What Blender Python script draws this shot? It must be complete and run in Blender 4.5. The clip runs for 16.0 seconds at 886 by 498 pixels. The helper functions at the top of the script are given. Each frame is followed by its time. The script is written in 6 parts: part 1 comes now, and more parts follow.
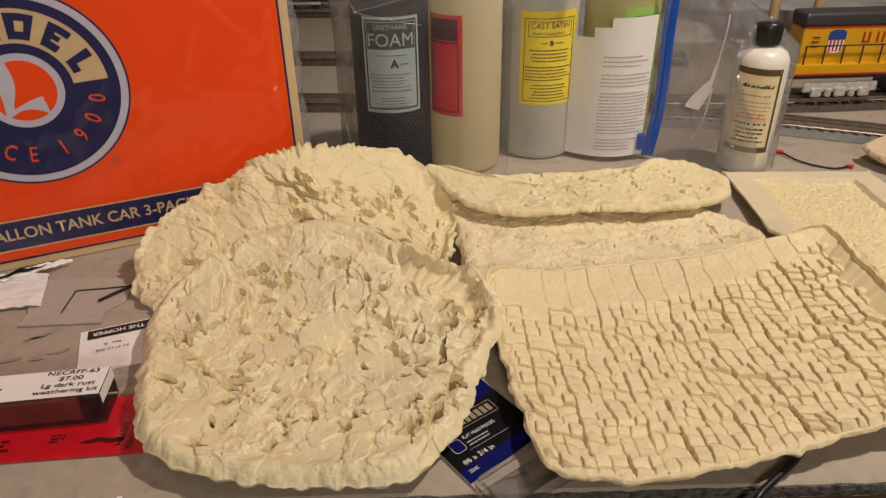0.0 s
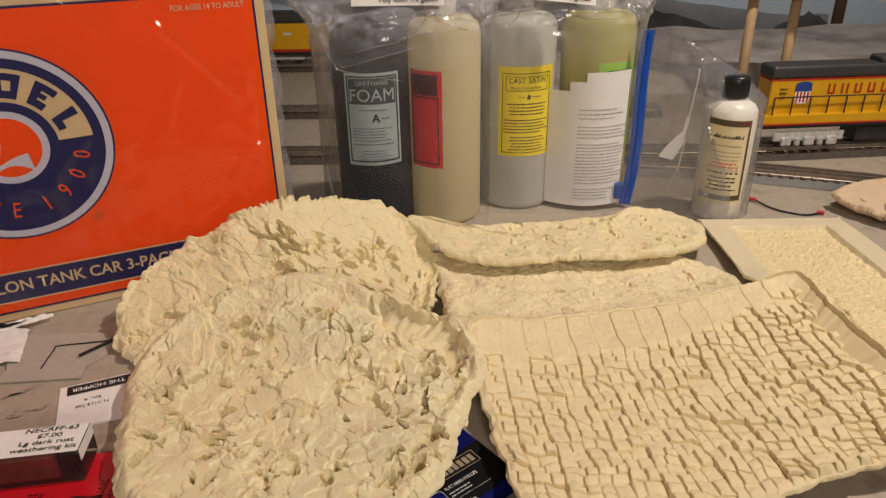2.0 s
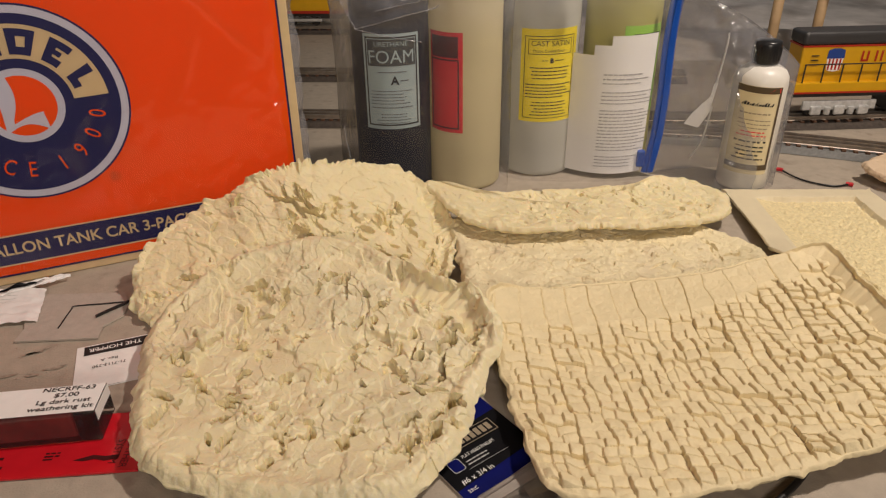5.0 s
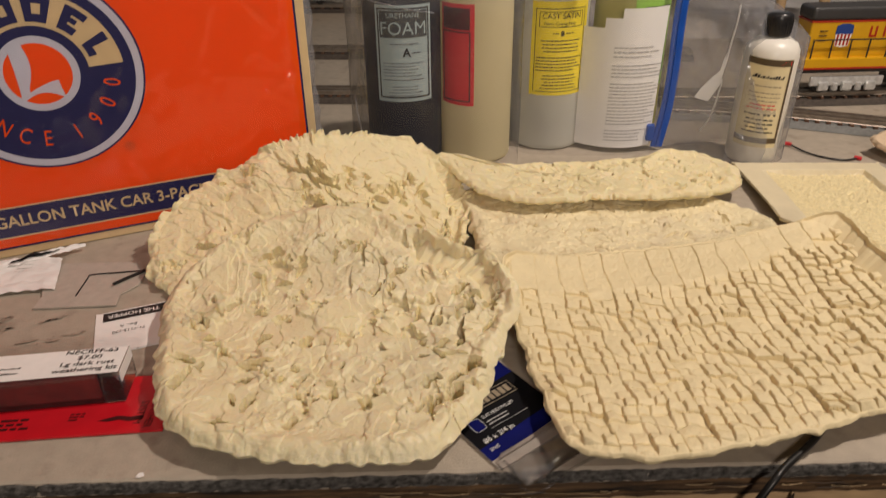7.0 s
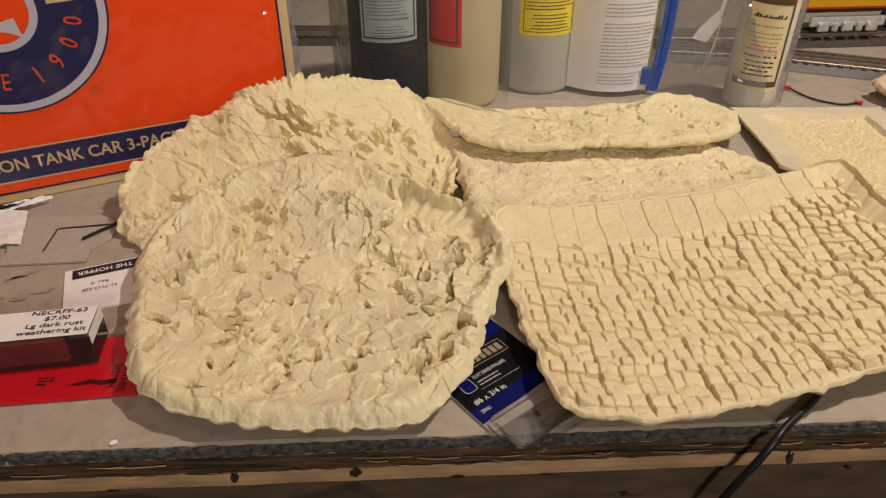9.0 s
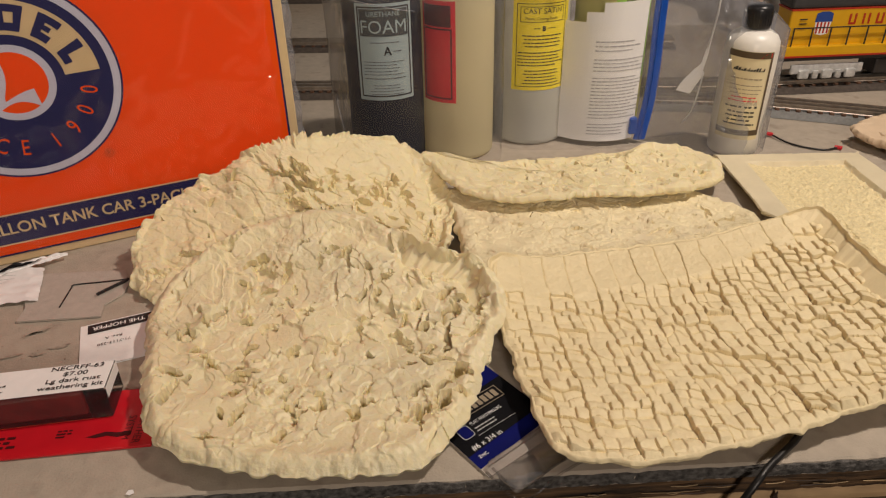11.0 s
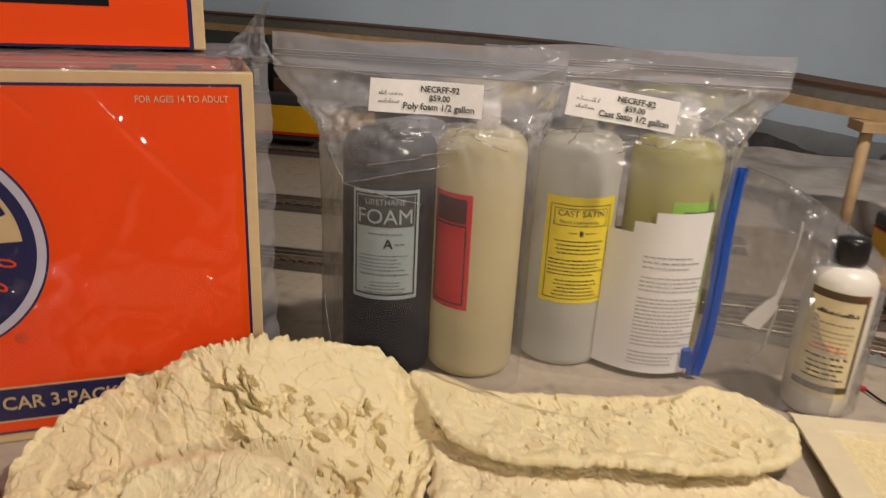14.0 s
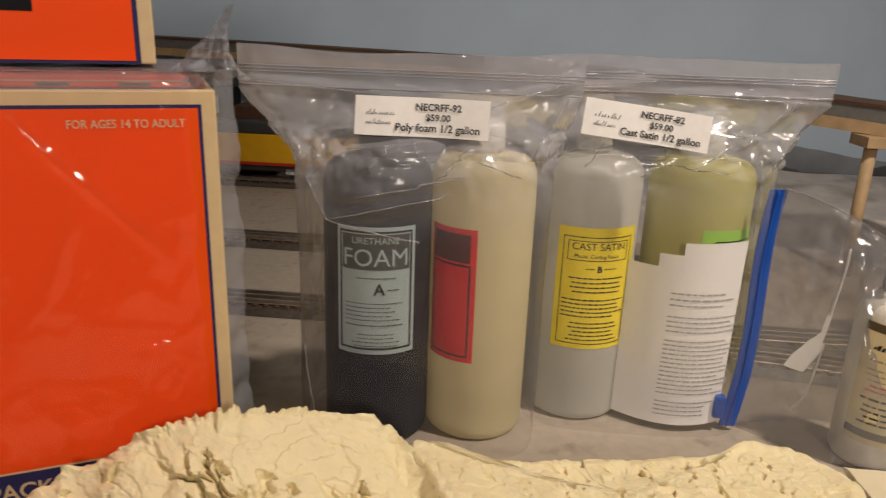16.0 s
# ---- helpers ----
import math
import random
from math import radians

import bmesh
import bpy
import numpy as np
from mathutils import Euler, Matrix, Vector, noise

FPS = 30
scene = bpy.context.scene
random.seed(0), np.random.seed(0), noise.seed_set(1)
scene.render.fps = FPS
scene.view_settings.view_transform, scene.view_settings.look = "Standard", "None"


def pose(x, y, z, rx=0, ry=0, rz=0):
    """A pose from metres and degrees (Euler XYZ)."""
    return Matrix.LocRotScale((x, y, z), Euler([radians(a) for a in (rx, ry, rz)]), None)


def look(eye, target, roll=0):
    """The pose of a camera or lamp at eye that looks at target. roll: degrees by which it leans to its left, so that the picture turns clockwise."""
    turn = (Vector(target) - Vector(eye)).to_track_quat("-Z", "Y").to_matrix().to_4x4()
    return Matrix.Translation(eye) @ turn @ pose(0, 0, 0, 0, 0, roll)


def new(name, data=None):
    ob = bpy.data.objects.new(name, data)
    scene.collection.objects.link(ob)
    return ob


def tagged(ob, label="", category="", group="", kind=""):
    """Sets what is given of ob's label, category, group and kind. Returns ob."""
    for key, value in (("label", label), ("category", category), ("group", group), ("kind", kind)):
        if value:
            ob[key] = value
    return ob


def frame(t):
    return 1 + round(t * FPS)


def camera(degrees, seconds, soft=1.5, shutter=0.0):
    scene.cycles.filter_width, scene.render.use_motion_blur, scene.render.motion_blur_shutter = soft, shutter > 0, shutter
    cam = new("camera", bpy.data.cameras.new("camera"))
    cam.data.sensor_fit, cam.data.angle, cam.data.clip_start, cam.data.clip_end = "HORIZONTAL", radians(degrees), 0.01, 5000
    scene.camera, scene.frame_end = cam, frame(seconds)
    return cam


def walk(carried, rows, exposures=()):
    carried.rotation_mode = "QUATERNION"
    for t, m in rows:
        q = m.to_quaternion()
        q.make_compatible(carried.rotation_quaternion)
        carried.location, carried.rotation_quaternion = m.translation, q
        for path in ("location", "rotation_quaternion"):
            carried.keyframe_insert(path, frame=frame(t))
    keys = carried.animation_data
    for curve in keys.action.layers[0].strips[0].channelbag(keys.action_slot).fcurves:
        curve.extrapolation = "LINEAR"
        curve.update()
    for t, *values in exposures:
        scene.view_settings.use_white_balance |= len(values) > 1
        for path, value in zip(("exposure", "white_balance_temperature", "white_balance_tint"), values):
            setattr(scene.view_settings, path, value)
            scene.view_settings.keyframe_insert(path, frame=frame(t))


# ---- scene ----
cam = camera(64.2, 16.0, soft=1.2, shutter=0.5)
PATH = [
    (0, (0.039, 0.042, 0.397), (-0.011, 1.776, -0.598), -1.1),
    (0.5, (0.042, 0.027, 0.403), (-0.001, 1.798, -0.524), -1.2),
    (1, (0.042, 0.02, 0.412), (0.026, 1.826, -0.448), -1.2),
    (1.5, (0.041, 0.026, 0.411), (0.034, 1.835, -0.441), -1.2),
    (2, (0.043, 0.035, 0.404), (0.037, 1.832, -0.473), -1.1),
    (2.5, (0.043, 0.039, 0.393), (0.028, 1.807, -0.542), -1.0),
    (3, (0.041, 0.036, 0.381), (0.014, 1.773, -0.61), -0.8),
    (3.5, (0.038, 0.034, 0.382), (-0.018, 1.749, -0.645), -0.9),
    (4, (0.035, 0.035, 0.385), (-0.036, 1.76, -0.626), -1.2),
    (4.5, (0.038, 0.04, 0.396), (-0.017, 1.788, -0.574), -1.1),
    (4.7, (0.039, 0.045, 0.397), (-0.011, 1.801, -0.56), -0.9),
    (6.8, (0.03, 0.043, 0.384), (-0.016, 1.797, -0.576), -0.7),
    (7, (0.021, 0.032, 0.383), (-0.02, 1.769, -0.607), -0.7),
    (7.5, (0.01, 0.029, 0.384), (-0.015, 1.738, -0.654), -0.8),
    (8, (0.008, 0.046, 0.378), (-0.002, 1.732, -0.698), -0.7),
    (8.5, (0.017, 0.06, 0.372), (0.028, 1.723, -0.738), -0.4),
    (9, (0.019, 0.062, 0.372), (0.017, 1.718, -0.749), -0.3),
    (9.5, (0.017, 0.054, 0.379), (0.007, 1.74, -0.696), -0.5),
    (9.7, (0.016, 0.048, 0.384), (0.011, 1.756, -0.656), -0.6),
    (11.8, (0.026, 0.041, 0.401), (0.028, 1.761, -0.623), -2.0),
    (12, (0.024, 0.042, 0.401), (0.031, 1.769, -0.609), -2.2),
    (12.5, (0.015, 0.04, 0.405), (0.027, 1.799, -0.548), -1.2),
    (13, (0.009, 0.053, 0.406), (0.023, 1.861, -0.448), 0.1),
    (13.5, (0.033, 0.145, 0.402), (0.004, 2.005, -0.333), 2.4),
    (14, (0.087, 0.236, 0.404), (-0.109, 2.11, -0.266), 2.9),
    (14.5, (0.083, 0.283, 0.388), (-0.15, 2.167, -0.242), 2.7),
    (15, (0.043, 0.304, 0.384), (-0.154, 2.198, -0.229), 1.8),
    (15.5, (0.018, 0.326, 0.386), (-0.112, 2.23, -0.212), 1.1),
    (16, (0.043, 0.338, 0.383), (-0.056, 2.244, -0.215), 2.1),
]
walk(cam, [(t, look(eye, target, roll)) for t, eye, target, roll in PATH],
     [(0.0, 0.0), (12.5, 0.0), (13.5, 0.06), (15.0, 0.08), (16.0, 0.06)])

# ---- world and lights ----
sky = bpy.data.worlds.new("world")
scene.world = sky
sky.use_nodes = True
sky.node_tree.nodes["Background"].inputs[0].default_value = (0.9, 0.8, 0.7, 1)
sky.node_tree.nodes["Background"].inputs[1].default_value = 0.01
scene.view_settings.exposure = 0.0


def unseen_lamp(name, eye, target, size, watts, colour):
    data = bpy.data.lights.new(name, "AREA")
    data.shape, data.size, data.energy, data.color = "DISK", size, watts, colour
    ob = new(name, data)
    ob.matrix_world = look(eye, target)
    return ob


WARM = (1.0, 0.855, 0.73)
# no fixture is in view; the bench lamp follows the shadow directions
unseen_lamp("lamp_bench", (0.86, 0.66, 1.36), (0.0, 0.7, 0.0), 0.10, 16.2, WARM)
# soft fills added from the left and front to brighten those sides
unseen_lamp("fill_left", (-0.45, 0.25, 1.50), (0.0, 0.6, 0.0), 0.45, 1.4, WARM)
unseen_lamp("fill_front", (0.35, -1.70, 1.15), (0.0, 0.8, 0.12), 0.42, 20.5, WARM)

# ---- materials ----


def material(name, colour, rough=0.6, metal=0.0, vary=0.12, scale=60.0, bump=0.0, bump_scale=300.0, blotch=0.0, blotch_scale=9.0,
             blotch_colour=None, random_tint=0.0, spec=0.5, coat=0.0, sss=0.0, trans=0.0, through_light=0.0, grain=None, blotch_range=(0.5, 0.72)):
    """Procedural surface: grain and blotches on the base colour, fine relief."""
    m = bpy.data.materials.new(name)
    m.use_nodes = True
    t = m.node_tree
    n, l = t.nodes, t.links
    b = n["Principled BSDF"]
    b.inputs["Roughness"].default_value = rough
    b.inputs["Metallic"].default_value = metal
    b.inputs["Specular IOR Level"].default_value = spec
    b.inputs["Coat Weight"].default_value = coat
    b.inputs["Coat Roughness"].default_value = 0.12
    b.inputs["Transmission Weight"].default_value = trans
    if sss:
        b.inputs["Subsurface Weight"].default_value = sss
        b.inputs["Subsurface Radius"].default_value = (0.004, 0.003, 0.0015)
        b.inputs["Subsurface Scale"].default_value = 1.0
    c = colour if len(colour) == 4 else (*colour, 1)
    b.inputs["Base Color"].default_value = c
    co = n.new("ShaderNodeTexCoord")
    where = co.outputs["Object"]
    if grain:
        # long fibres: the pattern is drawn out along the piece
        mp = n.new("ShaderNodeMapping")
        mp.inputs["Scale"].default_value = grain
        l.new(where, mp.inputs["Vector"])
        where = mp.outputs[0]
    out = None
    if vary:
        no = n.new("ShaderNodeTexNoise")
        no.inputs["Scale"].default_value, no.inputs["Detail"].default_value = scale, 6
        l.new(where, no.inputs["Vector"])
        ra = n.new("ShaderNodeMapRange")
        ra.inputs["From Min"].default_value, ra.inputs["From Max"].default_value = 0.3, 0.7
        ra.inputs["To Min"].default_value, ra.inputs["To Max"].default_value = 1 - vary, 1 + vary
        l.new(no.outputs["Fac"], ra.inputs["Value"])
        mx = n.new("ShaderNodeMix")
        mx.data_type, mx.blend_type = "RGBA", "MULTIPLY"
        mx.inputs[0].default_value = 1
        mx.inputs[6].default_value = c
        l.new(ra.outputs[0], mx.inputs[7])
        out = mx.outputs[2]
    if blotch:
        no = n.new("ShaderNodeTexNoise")
        no.inputs["Scale"].default_value, no.inputs["Detail"].default_value = blotch_scale, 4
        l.new(where, no.inputs["Vector"])
        ra = n.new("ShaderNodeMapRange")
        ra.inputs["From Min"].default_value, ra.inputs["From Max"].default_value = blotch_range
        ra.inputs["To Max"].default_value = blotch
        l.new(no.outputs["Fac"], ra.inputs["Value"])
        mx = n.new("ShaderNodeMix")
        mx.data_type = "RGBA"
        l.new(ra.outputs[0], mx.inputs[0])
        if out:
            l.new(out, mx.inputs[6])
        else:
            mx.inputs[6].default_value = c
        mx.inputs[7].default_value = blotch_colour
        out = mx.outputs[2]
    if random_tint:
        oi = n.new("ShaderNodeObjectInfo")
        ra = n.new("ShaderNodeMapRange")
        ra.inputs["To Min"].default_value, ra.inputs["To Max"].default_value = 1 - random_tint, 1 + random_tint
        l.new(oi.outputs["Random"], ra.inputs["Value"])
        mx = n.new("ShaderNodeMix")
        mx.data_type, mx.blend_type = "RGBA", "MULTIPLY"
        mx.inputs[0].default_value = 1
        l.new(out, mx.inputs[6])
        l.new(ra.outputs[0], mx.inputs[7])
        out = mx.outputs[2]
    if out:
        l.new(out, b.inputs["Base Color"])
    if bump:
        no = n.new("ShaderNodeTexNoise")
        no.inputs["Scale"].default_value, no.inputs["Detail"].default_value = bump_scale, 5
        l.new(where, no.inputs["Vector"])
        bu = n.new("ShaderNodeBump")
        bu.inputs["Strength"].default_value, bu.inputs["Distance"].default_value = bump, 0.002
        l.new(no.outputs["Fac"], bu.inputs["Height"])
        l.new(bu.outputs[0], b.inputs["Normal"])
    if through_light:
        # cloudy plastic lets light from behind through
        tl, ms = n.new("ShaderNodeBsdfTranslucent"), n.new("ShaderNodeMixShader")
        ms.inputs[0].default_value = through_light
        l.new(out, tl.inputs["Color"]) if out else None
        l.new(b.outputs[0], ms.inputs[1]), l.new(tl.outputs[0], ms.inputs[2]), l.new(ms.outputs[0], n["Material Output"].inputs[0])
    return m


def film_material(name, tint, veil, rough, gloss=1.0, bump=0.35, bump_scale=35.0, streak=0.0, top_haze=0.0):
    """Thin clear plastic: see-through, a faint milky veil, and a Fresnel gloss."""
    m = bpy.data.materials.new(name)
    m.use_nodes = True
    t = m.node_tree
    n, l = t.nodes, t.links
    n.remove(n["Principled BSDF"])
    tr, di, gl = n.new("ShaderNodeBsdfTransparent"), n.new("ShaderNodeBsdfDiffuse"), n.new("ShaderNodeBsdfGlossy")
    tr.inputs[0].default_value = tint
    di.inputs[0].default_value = (0.52, 0.53, 0.58, 1)
    gl.inputs["Roughness"].default_value = rough
    a, b = n.new("ShaderNodeMixShader"), n.new("ShaderNodeMixShader")
    a.inputs[0].default_value = veil
    l.new(tr.outputs[0], a.inputs[1]), l.new(di.outputs[0], a.inputs[2])
    if streak:
        # bright wrinkle lines put into the veil as fine winding milky streaks
        c2, n2, r2 = n.new("ShaderNodeTexCoord"), n.new("ShaderNodeTexNoise"), n.new("ShaderNodeMapRange")
        n2.noise_type = "RIDGED_MULTIFRACTAL"
        n2.inputs["Scale"].default_value, n2.inputs["Detail"].default_value, n2.inputs["Distortion"].default_value = 14, 3, 1.0
        r2.inputs["From Min"].default_value, r2.inputs["From Max"].default_value = 0.35, 1.0
        r2.inputs["To Min"].default_value, r2.inputs["To Max"].default_value = veil, veil + streak
        l.new(c2.outputs["Object"], n2.inputs["Vector"]), l.new(n2.outputs["Fac"], r2.inputs["Value"]), l.new(r2.outputs[0], a.inputs[0])
        if top_haze:
            # haze graded in by height, for light scattered in the crumpled upper film
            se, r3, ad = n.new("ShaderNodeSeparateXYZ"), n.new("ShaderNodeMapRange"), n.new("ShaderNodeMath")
            r3.inputs["From Min"].default_value, r3.inputs["From Max"].default_value, r3.inputs["To Max"].default_value = 0.205, 0.285, top_haze
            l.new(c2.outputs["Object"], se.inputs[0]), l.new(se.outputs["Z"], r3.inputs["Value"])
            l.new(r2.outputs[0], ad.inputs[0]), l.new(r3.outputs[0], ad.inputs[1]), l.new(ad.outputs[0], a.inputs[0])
    fr = n.new("ShaderNodeFresnel")
    fr.inputs[0].default_value = 1.5
    mu = n.new("ShaderNodeMath")
    mu.operation = "MULTIPLY"
    mu.inputs[1].default_value = gloss
    l.new(fr.outputs[0], mu.inputs[0])
    co, no, bu = n.new("ShaderNodeTexCoord"), n.new("ShaderNodeTexNoise"), n.new("ShaderNodeBump")
    no.inputs["Scale"].default_value, no.inputs["Detail"].default_value, no.inputs["Distortion"].default_value = bump_scale, 2, 0.8
    bu.inputs["Strength"].default_value, bu.inputs["Distance"].default_value = bump, 0.01
    l.new(co.outputs["Object"], no.inputs["Vector"]), l.new(no.outputs["Fac"], bu.inputs["Height"])
    l.new(bu.outputs[0], gl.inputs["Normal"]), l.new(bu.outputs[0], fr.inputs["Normal"])
    l.new(mu.outputs[0], b.inputs[0]), l.new(a.outputs[0], b.inputs[1]), l.new(gl.outputs[0], b.inputs[2])
    l.new(b.outputs[0], n["Material Output"].inputs[0])
    return m


CREAM = material("cream_foam", (0.81, 0.71, 0.445), 0.60, vary=0.035, scale=40, bump=0.30, bump_scale=320, blotch=0.6, blotch_scale=16,
                 blotch_colour=(0.77, 0.655, 0.39, 1), sss=0.25)
CREAM_ROUND = material("cream_foam_stained", (0.82, 0.725, 0.465), 0.46, vary=0.05, scale=34, bump=0.38, bump_scale=320, blotch=0.55, blotch_scale=17,
                       blotch_colour=(0.67, 0.61, 0.42, 1), sss=0.2, blotch_range=(0.52, 0.70))
CREAM_GREY = material("cream_foam_weathered", (0.80, 0.70, 0.455), 0.6, vary=0.05, scale=60, bump=0.22, bump_scale=330, blotch=0.55, blotch_scale=26,
                      blotch_colour=(0.66, 0.56, 0.39, 1), blotch_range=(0.56, 0.70))
CREAM_BRICK = material("cream_foam_stone_wall", (0.785, 0.665, 0.41), 0.6, vary=0.05, scale=55, bump=0.2, bump_scale=400, blotch=0.4, blotch_scale=12,
                       blotch_colour=(0.715, 0.60, 0.36, 1))
CREAM_TAN = material("tan_foam", (0.70, 0.535, 0.37), 0.55, vary=0.06, scale=40, bump=0.25, bump_scale=300)
CREAM_FLAT = material("cream_sheet_rubber", (0.76, 0.67, 0.47), 0.45, vary=0.05, scale=40, bump=0.12, bump_scale=250)
CREAM_GRAIN = material("cream_granular_recess", (0.83, 0.71, 0.42), 0.6, vary=0.12, scale=260, bump=0.9, bump_scale=420)
TABLE = material("grey_fibreboard_paint", (0.43, 0.37, 0.30), 0.75, vary=0.08, scale=70, bump=0.3, bump_scale=500, blotch=0.45, blotch_scale=34,
                 blotch_colour=(0.20, 0.155, 0.12, 1), blotch_range=(0.58, 0.72))
FIBRE = material("grey_fibreboard_edge", (0.085, 0.080, 0.075), 0.95, vary=0.75, scale=240, bump=1.0, bump_scale=300, grain=(0.8, 1, 1.2))
PLY = material("dark_plywood_edge", (0.085, 0.048, 0.022), 0.8, vary=0.9, scale=150, bump=1.0, bump_scale=200, grain=(0.12, 1, 2.2))
PINE = material("pine_strip", (0.46, 0.31, 0.17), 0.6, vary=0.22, scale=90, bump=0.2, bump_scale=150, blotch=0.85, blotch_scale=34,
                blotch_colour=(0.12, 0.06, 0.03, 1), grain=(0.3, 1, 1), blotch_range=(0.63, 0.68))
APRON = material("brown_fascia", (0.105, 0.070, 0.044), 0.7, vary=0.35, scale=60, bump=0.2, blotch=0.7, blotch_scale=26, blotch_colour=(0.03, 0.02, 0.015, 1),
                 grain=(0.35, 1, 1), blotch_range=(0.6, 0.66))
ORANGE = material("orange_printed_card", (0.84, 0.082, 0.003), 0.5, vary=0.02, scale=12, coat=0.06, spec=0.2)
# same orange print; the upper box's brighter look is put into the colour
ORANGE_BRIGHT = material("orange_card_brighter_copy", (0.93, 0.075, 0.002), 0.5, vary=0.02, scale=12, coat=0.05, spec=0.2)
NAVY = material("navy_print", (0.022, 0.022, 0.095), 0.5, vary=0.05, spec=0.2)
SILVER = material("silver_grey_print", (0.56, 0.57, 0.66), 0.4, vary=0.03)
BEIGE = material("beige_print", (0.66, 0.50, 0.28), 0.45, vary=0.05, scale=80, coat=0.2)
PAPER = material("white_paper", (0.90, 0.885, 0.87), 0.7, vary=0.03, scale=120)
INK = material("black_ink", (0.015, 0.015, 0.016), 0.6, vary=0)
GREY_INK = material("grey_ink", (0.10, 0.10, 0.11), 0.6, vary=0)
FAINT_INK = material("faint_grey_ink", (0.40, 0.39, 0.39), 0.6, vary=0)
GREY_BOARD = material("grey_cardboard", (0.47, 0.415, 0.36), 0.85, vary=0.07, scale=120, bump=0.2)
DARK_LIQUID = material("dark_resin_bottle", (0.010, 0.010, 0.016), 0.5, vary=0.1, scale=20, spec=0.2)
PALE_LIQUID = material("pale_yellow_resin_bottle", (0.84, 0.755, 0.48), 0.7, vary=0.05, scale=14, through_light=0.42, spec=0.2)
GREY_LIQUID = material("clear_grey_resin_bottle", (0.76, 0.755, 0.69), 0.7, vary=0.05, scale=14, through_light=0.42, spec=0.2)
OLIVE_LIQUID = material("olive_resin_bottle", (0.66, 0.62, 0.22), 0.7, vary=0.06, scale=14, through_light=0.42, spec=0.2)
WHITE_PLASTIC = material("white_plastic", (0.78, 0.76, 0.72), 0.35, vary=0.03)
MILKY = material("milky_plastic", (0.92, 0.89, 0.82), 0.35, vary=0.03, through_light=0.15)
BLACK_PLASTIC = material("black_plastic", (0.018, 0.018, 0.02), 0.3, vary=0.1)
TEAL_LABEL = material("grey_teal_label", (0.36, 0.45, 0.46), 0.5, vary=0.04, scale=60)
RED_LABEL = material("red_label", (0.72, 0.02, 0.03), 0.45, vary=0.04)
YELLOW_LABEL = material("yellow_label", (0.90, 0.72, 0.02), 0.5, vary=0.04)
GREEN_LABEL = material("green_label", (0.36, 0.66, 0.09), 0.5, vary=0.04)
CREAM_LABEL = material("cream_label", (0.76, 0.66, 0.42), 0.5, vary=0.05)
BROWN_PRINT = material("brown_print", (0.09, 0.06, 0.03), 0.5, vary=0.1)
BLUE_ZIP = material("blue_zipper", (0.008, 0.075, 0.42), 0.3, vary=0.1, scale=40, coat=0.3)
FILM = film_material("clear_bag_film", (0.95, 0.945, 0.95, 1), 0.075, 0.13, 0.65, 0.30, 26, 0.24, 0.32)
FILM_SOFT = film_material("clear_small_bag_film", (0.82, 0.80, 0.77, 1), 0.25, 0.10, 1.4, 0.45, 34, 0.45)
CREASE_GLINT = film_material("crease_glint_film", (0.95, 0.94, 0.93, 1), 0.28, 0.12, 1.2, 0.2, 60)
WRAP = film_material("shrink_wrap", (0.97, 0.95, 0.95, 1), 0.012, 0.07, 0.95, 0.25, 18, 0.02)
FRINGE = film_material("loose_wrap", (0.95, 0.92, 0.92, 1), 0.32, 0.12, 0.9, 0.3, 40, 0.25)
CASE = film_material("clear_case_plastic", (0.985, 0.97, 0.97, 1), 0.03, 0.05, 1.0, 0.02, 20)
BLISTER = film_material("blister_plastic", (0.95, 0.95, 0.96, 1), 0.008, 0.06, 0.7, 0.05, 20)
RUST = material("dark_rust_powder", (0.17, 0.018, 0.014), 0.6, vary=0.35, scale=60)
RED_CARD = material("red_glossy_card", (0.58, 0.008, 0.018), 0.3, vary=0.08, scale=40, coat=0.5)
DARK_RED = material("dark_red_ink", (0.06, 0.004, 0.006), 0.5, vary=0)
BLUE_CARD = material("blue_glossy_card", (0.004, 0.007, 0.11), 0.5, vary=0.1, spec=0.12)
BLACK_CARD = material("black_glossy_card", (0.006, 0.006, 0.008), 0.5, vary=0.1, spec=0.12)
STEEL_INK = material("pale_ink", (0.60, 0.60, 0.58), 0.5, vary=0)
BROWN_INK = material("tan_ink", (0.36, 0.29, 0.20), 0.5, vary=0)
CABLE = material("black_cable", (0.014, 0.013, 0.013), 0.4, vary=0.1)
RED_PLASTIC = material("red_plastic", (0.55, 0.02, 0.03), 0.4, vary=0.1)
STEEL = material("rail_steel", (0.36, 0.31, 0.26), 0.5, metal=0.8, vary=0.2, scale=80)
TIE = material("brown_ties", (0.115, 0.055, 0.03), 0.7, vary=0.25, scale=120, random_tint=0.2)
DARK_BED = material("dark_roadbed", (0.075, 0.060, 0.050), 0.9, vary=0.3, scale=160, bump=0.5, bump_scale=300)
ROADBED = material("grey_roadbed", (0.21, 0.21, 0.205), 0.9, vary=0.15, scale=200, bump=0.6)
LOCO_YELLOW = material("yellow_enamel", (0.70, 0.38, 0.010), 0.35, vary=0.05, scale=40)
LOCO_GREY = material("grey_enamel", (0.045, 0.044, 0.046), 0.45, vary=0.12, scale=60)
LOCO_RED = material("red_enamel", (0.45, 0.03, 0.012), 0.4, vary=0.05)
LOCO_SILVER = material("silver_trucks", (0.66, 0.66, 0.65), 0.30, metal=0.35, vary=0.2, scale=120)
DARK_METAL = material("dark_frame_metal", (0.03, 0.026, 0.024), 0.5, vary=0.2)
BLUE_PRINT = material("blue_enamel", (0.02, 0.06, 0.28), 0.4, vary=0.05)
